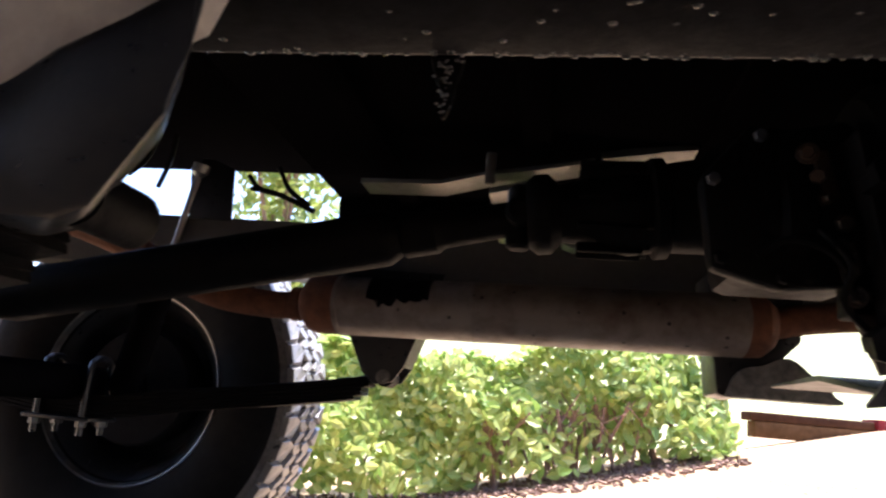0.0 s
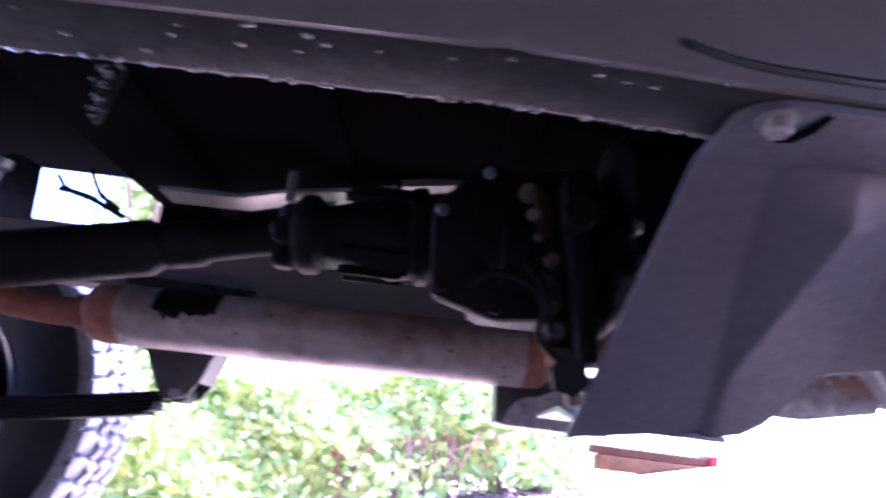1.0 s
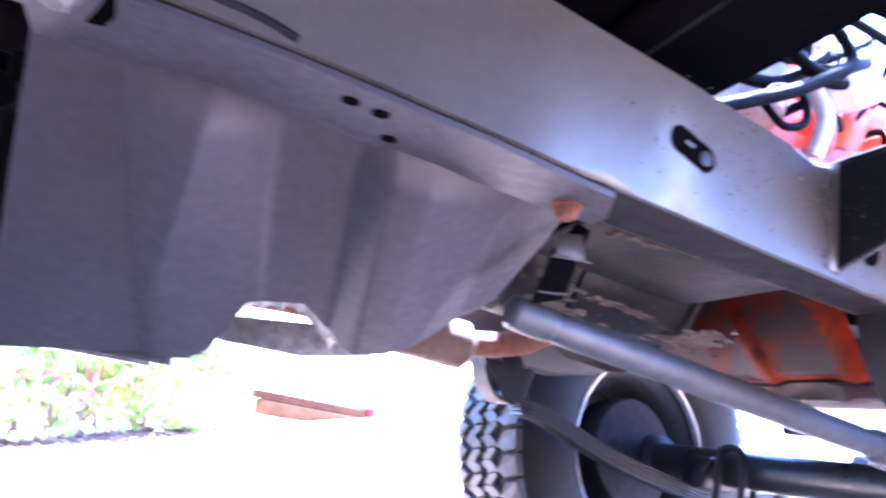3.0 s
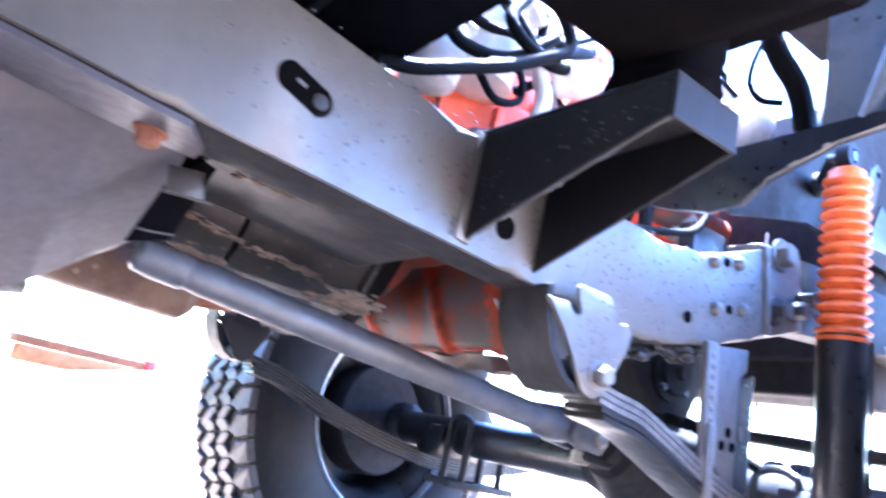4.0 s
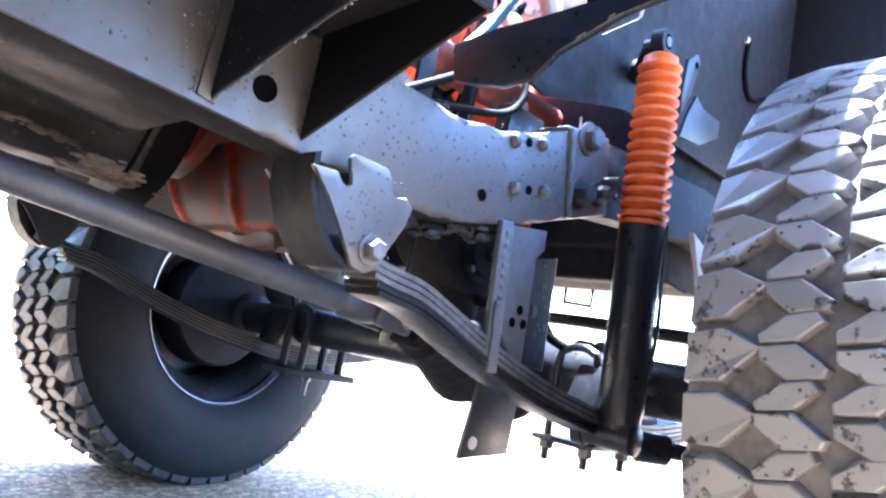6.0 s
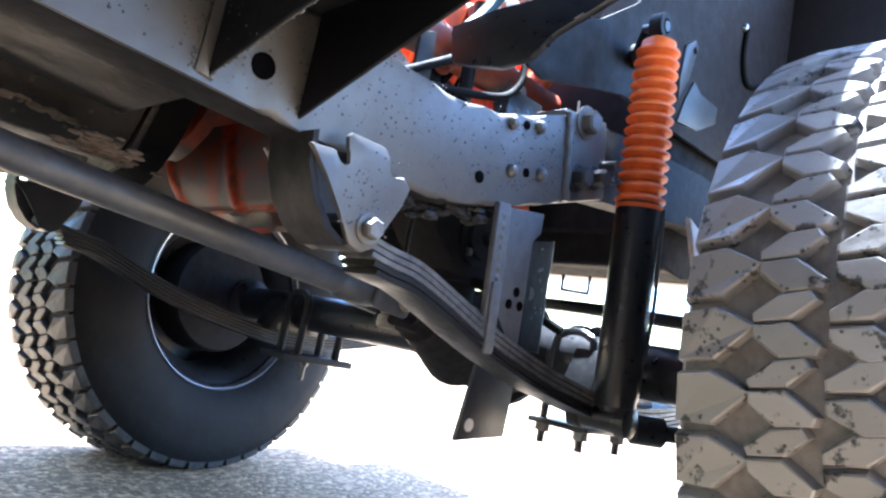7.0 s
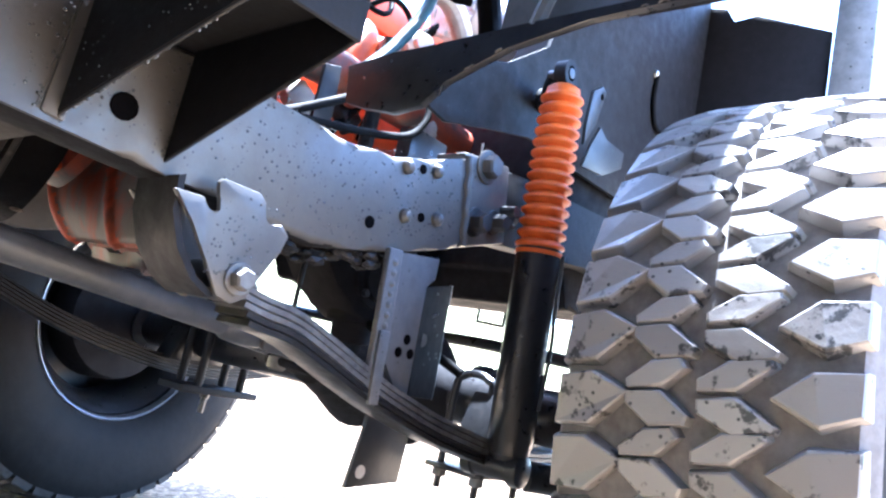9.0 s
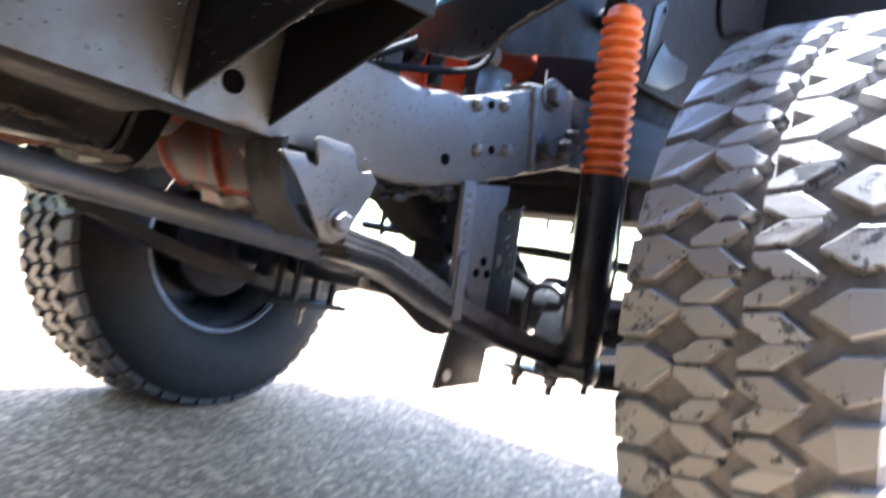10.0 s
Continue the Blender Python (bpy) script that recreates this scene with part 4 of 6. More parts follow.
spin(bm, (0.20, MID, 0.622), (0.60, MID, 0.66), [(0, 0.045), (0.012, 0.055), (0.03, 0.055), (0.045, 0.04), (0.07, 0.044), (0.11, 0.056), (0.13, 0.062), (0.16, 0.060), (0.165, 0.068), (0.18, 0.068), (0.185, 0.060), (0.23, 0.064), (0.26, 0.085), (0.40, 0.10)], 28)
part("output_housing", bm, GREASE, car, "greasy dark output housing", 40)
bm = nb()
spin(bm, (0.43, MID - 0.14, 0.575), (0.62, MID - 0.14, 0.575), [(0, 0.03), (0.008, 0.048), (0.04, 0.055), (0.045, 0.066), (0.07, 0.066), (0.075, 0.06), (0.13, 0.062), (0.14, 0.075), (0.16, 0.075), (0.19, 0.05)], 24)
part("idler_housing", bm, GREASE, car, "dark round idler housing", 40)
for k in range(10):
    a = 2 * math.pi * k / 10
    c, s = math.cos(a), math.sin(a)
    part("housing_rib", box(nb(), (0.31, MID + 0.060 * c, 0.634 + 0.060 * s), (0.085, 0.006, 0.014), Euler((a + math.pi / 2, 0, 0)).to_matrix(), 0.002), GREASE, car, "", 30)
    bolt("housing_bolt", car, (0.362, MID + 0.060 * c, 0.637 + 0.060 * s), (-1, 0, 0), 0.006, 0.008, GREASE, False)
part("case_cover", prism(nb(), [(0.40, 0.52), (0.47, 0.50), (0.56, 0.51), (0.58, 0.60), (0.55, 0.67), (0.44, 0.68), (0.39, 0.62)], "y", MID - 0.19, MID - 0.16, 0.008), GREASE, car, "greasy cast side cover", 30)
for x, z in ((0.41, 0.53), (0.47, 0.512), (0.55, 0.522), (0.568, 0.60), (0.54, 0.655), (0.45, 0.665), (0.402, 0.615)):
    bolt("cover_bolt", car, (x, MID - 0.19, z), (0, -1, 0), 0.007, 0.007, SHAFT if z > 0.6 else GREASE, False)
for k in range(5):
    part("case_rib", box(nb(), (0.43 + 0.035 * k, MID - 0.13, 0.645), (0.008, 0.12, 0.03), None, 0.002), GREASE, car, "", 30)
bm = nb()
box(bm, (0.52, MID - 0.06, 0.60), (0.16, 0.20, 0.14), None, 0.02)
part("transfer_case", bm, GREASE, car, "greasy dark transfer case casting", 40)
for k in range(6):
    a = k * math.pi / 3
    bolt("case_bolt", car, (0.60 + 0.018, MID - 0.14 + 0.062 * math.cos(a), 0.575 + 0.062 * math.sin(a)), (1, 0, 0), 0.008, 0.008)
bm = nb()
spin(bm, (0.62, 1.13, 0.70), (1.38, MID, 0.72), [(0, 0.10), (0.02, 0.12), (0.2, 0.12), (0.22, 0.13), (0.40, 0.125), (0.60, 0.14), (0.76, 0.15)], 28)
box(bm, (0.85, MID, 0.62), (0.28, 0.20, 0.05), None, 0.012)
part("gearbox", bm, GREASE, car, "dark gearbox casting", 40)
# bracket with oily fittings beside the transfer case
bm = nb()
box(bm, (0.552, 0.90, 0.56), (0.02, 0.05, 0.20), Euler((0, radians(-8), 0)).to_matrix(), 0.003)
box(bm, (0.545, 0.93, 0.50), (0.035, 0.03, 0.05), None, 0.004)
spin(bm, (0.54, 0.88, 0.60), (0.54, 0.80, 0.60), [(0, 0.012), (0.03, 0.012), (0.032, 0.018), (0.05, 0.018)], 6)
spin(bm, (0.545, 0.90, 0.45), (0.545, 0.84, 0.44), [(0, 0.014), (0.02, 0.014), (0.022, 0.02), (0.04, 0.02)], 6)
linkage = part("linkage_bracket", bm, GREASE, car, "oily linkage bracket with nuts", 30)
part("linkage_plate", prism(nb(), [(0.500, 0.650), (0.516, 0.650), (0.534, 0.560), (0.560, 0.470), (0.572, 0.425), (0.555, 0.420), (0.536, 0.470), (0.520, 0.545)], "y", 0.915, 0.921, 0.001), WETRUST, linkage, "wet dirty upright plate", 30)
random.seed(31)
for k in range(9):
    f = k / 8
    x, z = 0.507 + 0.05 * f + random.uniform(-0.012, 0.012), 0.645 - 0.20 * f
    bolt("linkage_nut", linkage, (x, 0.914, z), (random.uniform(-0.4, 0.4), -1, random.uniform(-0.4, 0.2)), random.uniform(0.005, 0.009), 0.009, WETRUST, k % 2 == 0)
for k, pts in enumerate(([(0.44, 0.90, 0.53), (0.47, 0.89, 0.545), (0.51, 0.89, 0.53), (0.53, 0.90, 0.49)], [(0.50, 0.90, 0.56), (0.52, 0.88, 0.52), (0.515, 0.89, 0.485), (0.54, 0.90, 0.46)])):
    part("linkage_cable", sweep(nb(), pts, 0.004, 8), GREASE, linkage)
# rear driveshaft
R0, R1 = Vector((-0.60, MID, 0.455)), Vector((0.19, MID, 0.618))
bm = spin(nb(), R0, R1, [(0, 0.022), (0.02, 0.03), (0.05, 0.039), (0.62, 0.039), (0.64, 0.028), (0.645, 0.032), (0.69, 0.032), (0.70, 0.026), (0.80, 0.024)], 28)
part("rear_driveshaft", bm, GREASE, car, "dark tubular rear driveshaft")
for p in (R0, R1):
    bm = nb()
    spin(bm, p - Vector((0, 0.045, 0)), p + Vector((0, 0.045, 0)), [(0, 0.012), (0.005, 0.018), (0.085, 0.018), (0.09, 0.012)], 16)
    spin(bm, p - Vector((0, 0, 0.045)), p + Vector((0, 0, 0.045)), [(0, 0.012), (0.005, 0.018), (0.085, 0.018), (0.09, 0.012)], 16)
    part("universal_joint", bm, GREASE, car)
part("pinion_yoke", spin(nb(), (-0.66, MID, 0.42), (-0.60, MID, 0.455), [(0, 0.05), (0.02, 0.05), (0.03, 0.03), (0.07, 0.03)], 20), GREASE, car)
# muffler: oval can with rusty end and pipes
def muffler():
    bm = nb()
    n = 36
    prof = [(-0.222, 0.30), (-0.218, 0.62), (-0.205, 0.92), (-0.19, 1.0), (-0.15, 1.0), (-0.148, 1.03), (-0.14, 1.03), (-0.138, 1.0), (0.10, 1.0), (0.101, 1.012), (0.106, 1.012), (0.107, 1.0), (0.56, 1.0), (0.59, 0.96), (0.607, 0.7), (0.612, 0.35)]
    rings = [[bm.verts.new((x, 1.44 + 0.075 * s * math.cos(2 * math.pi * k / n), 0.527 + 0.012 * (x + 0.2) + 0.054 * s * math.sin(2 * math.pi * k / n))) for k in range(n)] for x, s in prof]
    for i, (p, q) in enumerate(zip(rings, rings[1:])):
        for k in range(n):
            f = bm.faces.new((p[k], p[(k + 1) % n], q[(k + 1) % n], q[k]))
            f.material_index = 1 if i < 5 or i > 11 else 0
    for r in (rings[0][::-1], rings[-1]):
        bm.faces.new(r).material_index = 1
    return part("muffler", bm, [GALV, RUST], car, "long oval muffler, dull steel with rusty ends", 40)


muffler()
bm = sweep(nb(), [(-0.20, 1.44, 0.525), (-0.30, 1.44, 0.522), (-0.42, 1.42, 0.54), (-0.60, 1.40, 0.62), (-0.8, 1.40, 0.66), (-1.1, 1.42, 0.60), (-1.6, 1.45, 0.50)], 0.026, 16)
part("tail_pipe", bm, RUST, car, "rusty tail pipe")
bm = sweep(nb(), [(0.58, 1.44, 0.535), (0.70, 1.45, 0.56), (0.95, 1.46, 0.58), (1.2, 1.47, 0.57), (1.45, 1.48, 0.62), (1.6, 1.45, 0.8)], 0.026, 16)
part("exhaust_pipe", bm, RUST, car, "rusty exhaust pipe")
bm = spin(nb(), (1.02, 1.44, 0.575), (1.30, 1.45, 0.565), [(0, 0.03), (0.02, 0.048), (0.25, 0.048), (0.27, 0.03)], 24)
part("catalyst", bm, CAN, car, "tan rusty exhaust can")
part("clamp", spin(nb(), (-0.245, 1.44, 0.525), (-0.225, 1.44, 0.525), [(0, 0.029), (0.002, 0.032), (0.018, 0.032), (0.02, 0.029)], 20), RUST, car)
# burnt patch on the muffler shell
random.seed(9)
bm = nb()
rows = []
for k in range(15):
    x = -0.085 + 0.008 * k
    a0 = 172 + 18 * math.exp(-((k - 4) / 3.0) ** 2) + 10 * math.exp(-((k - 10) / 2.0) ** 2) + random.uniform(-6, 6)
    rows.append([bm.verts.new((x, 1.44 + 0.0765 * math.cos(radians(a)), 0.527 + 0.012 * (x + 0.2) + 0.0555 * math.sin(radians(a)))) for a in np.linspace(95, a0, 8)])
for p, q in zip(rows, rows[1:]):
    for m in range(7):
        bm.faces.new((p[m], p[m + 1], q[m + 1], q[m]))
part("burnt_patch", bm, GREASE, car, "burnt black patch on the muffler shell", 60)

# gearbox tray and crossmembers
TRAY = [(0.835, 0.655), (0.842, 0.600), (0.870, 0.560), (0.895, 0.540), (0.92, 0.535), (0.945, 0.545), (0.975, 0.60), (0.98, 0.655)]
for x0, x1, d in ((1.07, 1.150, 0.0), (1.155, 1.315, 0.004)):
    poly = [(y, z + d) for y, z in TRAY]
    part("gearbox_tray", prism(nb(), poly, "x", x0, x1, 0.004), MUD, car, "dirty black pressed gearbox tray", 30)
random.seed(17)
for line, r in (([(1.08, 0.700, 0.590), (1.121, 0.700, 0.591), (1.16, 0.700, 0.592), (1.215, 0.70, 0.600), (1.28, 0.70, 0.587)], 0.004), ([(1.09, 0.836, 0.575), (1.161, 0.836, 0.561), (1.205, 0.836, 0.559), (1.247, 0.838, 0.555), (1.296, 0.842, 0.538)], 0.005)):
    ps = curve_points(line, 22)
    bm = nb()
    for k, p in enumerate(ps):
        bmesh.ops.create_icosphere(bm, subdivisions=1, radius=r * random.uniform(0.25, 0.85), matrix=Matrix.Translation(p + Vector((random.uniform(-1, 1), random.uniform(-1, 1), random.uniform(-1, 1))) * r * 0.7) @ Matrix.Diagonal((1.9, 1, 0.7, 1)))
    tagged(part("mud_crust", bm, CRUST, car, "", 0), "pale dried mud caked along the edge", kind="stuff")
for rows, seed in (([(1.080, 0.790), (1.105, 0.835), (1.125, 0.862), (1.168, 0.864)], 61), ([(1.245, 0.760), (1.262, 0.800), (1.275, 0.835), (1.296, 0.845)], 62)):
    random.seed(seed)
    bm = nb()
    for k in range(150):
        p = curve_points([(x, y, 0.0) for x, y in rows], 30)[random.randrange(90)]
        r = random.uniform(0.0015, 0.0048)
        z = 0.531 - 0.010 * max(0.0, (p.y - 0.84) / 0.03)
        bmesh.ops.create_icosphere(bm, subdivisions=1, radius=r, matrix=Matrix.Translation((p.x + random.gauss(0, 0.013), p.y - abs(random.gauss(0, 0.022)), z)) @ Matrix.Diagonal((2.2, 1.1, 0.6, 1)))
    tagged(part("mud_crust", bm, CRUST, car, "", 0), "pale dried mud smeared on the tray", kind="stuff")
part("tray_flange", prism(nb(), [(1.06, 0.597), (1.29, 0.583), (1.29, 0.588), (1.06, 0.602)], "y", 0.676, 0.84, 0.001), MUD, car, "muddy crossmember flange", 30)
part("tray_end", prism(nb(), [(0.83, 0.655), (0.838, 0.600), (0.866, 0.558), (0.892, 0.538), (0.93, 0.53), (1.0, 0.53), (1.0, 0.655)], "x", 1.316, 1.324, 0.002), MUD, car, "mud-caked tray end", 30)
# hidden sheet, added only to keep the sun off the driveshaft
part("engine_splash_pan", box(nb(), (1.50, 0.815, 0.700), (0.46, 0.27, 0.008), None, 0.002), SOFTBLACK, car, "hidden black sheet added to keep sun off the driveshaft", 30)
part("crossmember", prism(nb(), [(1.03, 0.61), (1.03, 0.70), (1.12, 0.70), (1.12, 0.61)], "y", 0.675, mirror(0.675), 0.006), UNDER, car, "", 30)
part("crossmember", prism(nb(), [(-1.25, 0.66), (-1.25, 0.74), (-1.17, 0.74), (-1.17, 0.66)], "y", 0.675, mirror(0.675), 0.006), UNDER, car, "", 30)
part("crossmember", prism(nb(), [(2.42, 0.66), (2.42, 0.76), (2.50, 0.76), (2.50, 0.66)], "y", 0.675, mirror(0.675), 0.006), BLACK, car, "", 30)
# black plate put where there is only a dark opening
part("support_plate", prism(nb(), [(1.056, 0.596), (1.07, 0.592), (1.050, 0.520), (1.018, 0.508), (1.036, 0.572)], "y", 0.715, 0.721, 0.001), UNDER, car, "black plate put in for the shade of an opening", 30)
part("support_box", prism(nb(), [(1.030, 0.580), (1.060, 0.584), (1.066, 0.561), (1.034, 0.558)], "y", 0.712, 0.7145, 0.0005), DUSTY, car, "grey boxed face beside the opening", 30)
# thin strips stand in for highlights along two ledges
for pts in ([(1.030, 0.7135, 0.5565), (1.050, 0.7135, 0.5585), (1.074, 0.7135, 0.5600)], [(1.022, 0.7135, 0.5205), (1.036, 0.7135, 0.5220), (1.052, 0.7135, 0.5245)]):
    part("support_ledge", sweep(nb(), pts, 0.0011, 8), DUSTY, car, "thin strip put in for a ledge highlight")

# ---- engine ----
bm = nb()
spin(bm, (1.44, MID, 0.755), (1.64, MID, 0.755), [(0, 0.10), (0.01, 0.14), (0.03, 0.15), (0.08, 0.17), (0.13, 0.20), (0.135, 0.23), (0.15, 0.23), (0.155, 0.22), (0.20, 0.22)], 40)
# collar added to stand in for a dark, shaded hollow
part("bell_collar", spin(nb(), (1.33, MID, 0.735), (1.46, MID, 0.735), [(0, 0.16), (0.01, 0.200), (0.075, 0.205), (0.08, 0.17)], 40), GREASE, car, "dark collar added for the shaded hollow beside the bell housing", 40)
bell = part("bell_housing", bm, BELL, car, "sooty orange bell housing behind its cover", 40)


def cover_point(s, h):
    """The pressed cover under the bell housing: s across the vehicle from the far edge, h upwards."""
    low = [np.interp(s, [0, 0.65, 1], v) for v in ((1.520, 1.450, 1.420), (1.120, 0.830, 0.690), (0.535, 0.518, 0.512))]
    top = [np.interp(s, [0, 0.65, 1], v) for v in ((1.465, 1.468, 1.440), (1.175, 0.945, 0.760), (0.650, 0.650, 0.640))]
    p = Vector(low).lerp(Vector(top), h)
    belly = 0.022 * math.sin(math.pi * min(1.0, h * 1.1)) * (1 - 0.5 * s)
    rib = max(math.exp(-((s - c) / w) ** 2) for c, w in ((0.03, 0.05), (0.60, 0.045), (0.95, 0.05))) * 0.012 * ease(1.3 - h)
    return p + Vector((-0.55, -0.6, -0.58)) * (belly + rib - 0.010 * ease((0.12 - h) / 0.12))


bm = nb()
NS, NH = 60, 26
net = [[bm.verts.new(cover_point(i / NS, j / NH)) for j in range(NH + 1)] for i in range(NS + 1)]
for i in range(NS):
    for j in range(NH):
        f = bm.faces.new((net[i][j], net[i + 1][j], net[i + 1][j + 1], net[i][j + 1]))
        c, up = (i + 0.5) / NS + 0.012 * math.sin(j * 1.9), j / NH
        f.material_index = 1 if c < 0.085 - 0.05 * ease(up - 0.2) or 0.575 - 0.01 * up < c < 0.655 or c > 0.90 or (up < 0.05 and c > 0.55) else 0
bmesh.ops.solidify(bm, geom=list(bm.faces), thickness=0.003)
part("bell_cover", bm, [COVER, LIP], bell, "dirty pressed cover with orange ribs and edges", 50)
bm = nb()
sweep(bm, [cover_point(0.30 + 0.07 * k, 0.0) + Vector((0.006, 0.0, -0.012)) for k in range(11)], 0, 8, 0, [(-0.016, -0.009), (0.016, -0.009), (0.016, 0.009), (-0.016, 0.009)])
part("cover_flange", bm, COVER, bell, "dirty flange along the cover's foot", 30)
part("housing_lip", sweep(nb(), [(1.405, 1.20, 0.600), (1.415, 1.14, 0.622), (1.42, 1.10, 0.634), (1.42, 1.04, 0.632), (1.425, 1.02, 0.617)], 0.010, 10), LIP, bell, "bright orange lip round the dark opening")
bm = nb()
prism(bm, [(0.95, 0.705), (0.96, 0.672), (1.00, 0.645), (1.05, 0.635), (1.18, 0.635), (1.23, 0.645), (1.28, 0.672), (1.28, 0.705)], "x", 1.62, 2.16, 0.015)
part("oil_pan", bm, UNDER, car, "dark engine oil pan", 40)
bm = nb()
box(bm, (1.755, MID, 0.835), (0.75, 0.30, 0.27), None, 0.012)
block = part("engine_block", bm, ORANGE, car, "bright orange painted engine block", 30)
for k in range(4):
    part("core_plug", spin(nb(), (1.68 + 0.12 * k, MID - 0.145, 0.76), (1.68 + 0.12 * k, MID - 0.175, 0.76), [(0, 0.024), (0.012, 0.024), (0.014, 0.018), (0.02, 0.0)], 18), ORANGE, block)
for k in range(7):
    part("cast_rib", box(nb(), (1.42 + 0.11 * k, MID - 0.155, 0.83), (0.016, 0.02, 0.22), None, 0.004), ORANGE, block, "", 30)
part("pan_rail", box(nb(), (1.86, MID - 0.155, 0.715), (0.52, 0.03, 0.02), None, 0.004), ORANGE, block, "", 30)
bm = nb()
box(bm, (1.78, MID, 1.02), (0.68, 0.20, 0.11), None, 0.02)
part("cylinder_head", bm, ORANGE, car, "orange cylinder head", 30)
part("valve_cover", box(nb(), (1.76, MID, 1.125), (0.70, 0.19, 0.10), None, 0.03), ORANGE, car, "orange valve cover", 30)
part("air_cleaner", spin(nb(), (1.64, MID + 0.02, 1.19), (1.64, MID + 0.02, 1.4), [(0, 0.10), (0.01, 0.17), (0.02, 0.18), (0.09, 0.18), (0.10, 0.17), (0.105, 0.02)], 36), CREAM, car, "pale round air cleaner on the engine", 40)
for k in range(4):
    x = 1.52 + 0.10 * k
    part("ignition_lead", sweep(nb(), [(x, MID - 0.10, 1.13), (x - 0.02, MID - 0.20, 1.10), (x - 0.06, MID - 0.24, 1.04 - 0.01 * k), (1.47, MID - 0.19, 1.07)], 0.005, 8), HOSE if k != 2 else REDEND, car, "" if k != 2 else "red ignition lead")
for k in range(4):
    x = 1.66 + 0.13 * k
    bm = sweep(nb(), [(x, MID - 0.10, 1.00), (x, MID - 0.17, 1.00), (x - 0.02, MID - 0.21, 0.965), (x - 0.05, MID - 0.215, 0.90)], 0.026, 14)
    part("manifold_runner", bm, ORANGE, car, "orange heat-bleached exhaust runner")
bm = sweep(nb(), [(2.06, MID - 0.215, 0.90), (1.85, MID - 0.22, 0.895), (1.62, MID - 0.22, 0.88), (1.50, MID - 0.20, 0.84), (1.44, MID - 0.17, 0.78)], 0.033, 16)
part("manifold_log", bm, SOOTY, car, "sooty orange exhaust manifold")
bm = nb()
spin(bm, (1.46, MID - 0.17, 0.93), (1.46, MID - 0.17, 1.1), [(0, 0.02), (0.01, 0.06), (0.08, 0.065), (0.10, 0.05), (0.14, 0.05), (0.15, 0.02)], 24)
part("intake_canister", spin(nb(), (1.372, 0.93, 0.89), (1.372, 0.93, 1.2), [(0, 0.02), (0.01, 0.042), (0.05, 0.05), (0.09, 0.048), (0.12, 0.036), (0.15, 0.034), (0.155, 0.01)], 24), CREAM, car, "pale round canister at the firewall")
part("intake_elbow", box(nb(), (1.59, 0.85, 0.99), (0.075, 0.05, 0.055), Euler((0, radians(-28), 0)).to_matrix(), 0.012), CREAM, car, "pale cast elbow", 30)
part("distributor", bm, CREAM, car, "pale round engine canister")
bm = nb()
spin(bm, (1.50, MID - 0.16, 0.80), (1.50, MID - 0.30, 0.79), [(0, 0.045), (0.02, 0.05), (0.12, 0.05), (0.135, 0.035), (0.14, 0.01)], 24)
part("oil_filter", bm, ORANGE, car, "orange oil filter")
bm = nb()
A0 = Vector((1.97, 0.84, 1.09))
spin(bm, A0 - Vector((0.07, 0, 0)), A0 + Vector((0.09, 0, 0)), [(0, 0.02), (0.004, 0.055), (0.02, 0.066), (0.05, 0.07), (0.10, 0.07), (0.13, 0.064), (0.15, 0.04), (0.16, 0.02)], 28)
for k in range(10):
    a = k * math.pi / 5
    box(bm, A0 + Vector((-0.062, 0.045 * math.cos(a), 0.045 * math.sin(a))), (0.02, 0.010, 0.022), Euler((a, 0, 0)).to_matrix(), 0.002)
alt = part("alternator", bm, ALU, car, "dull aluminium alternator with vents", 35)
bolt("alternator_hub", alt, A0 - Vector((0.07, 0, 0)), (-1, 0, 0), 0.016, 0.014, ALU)
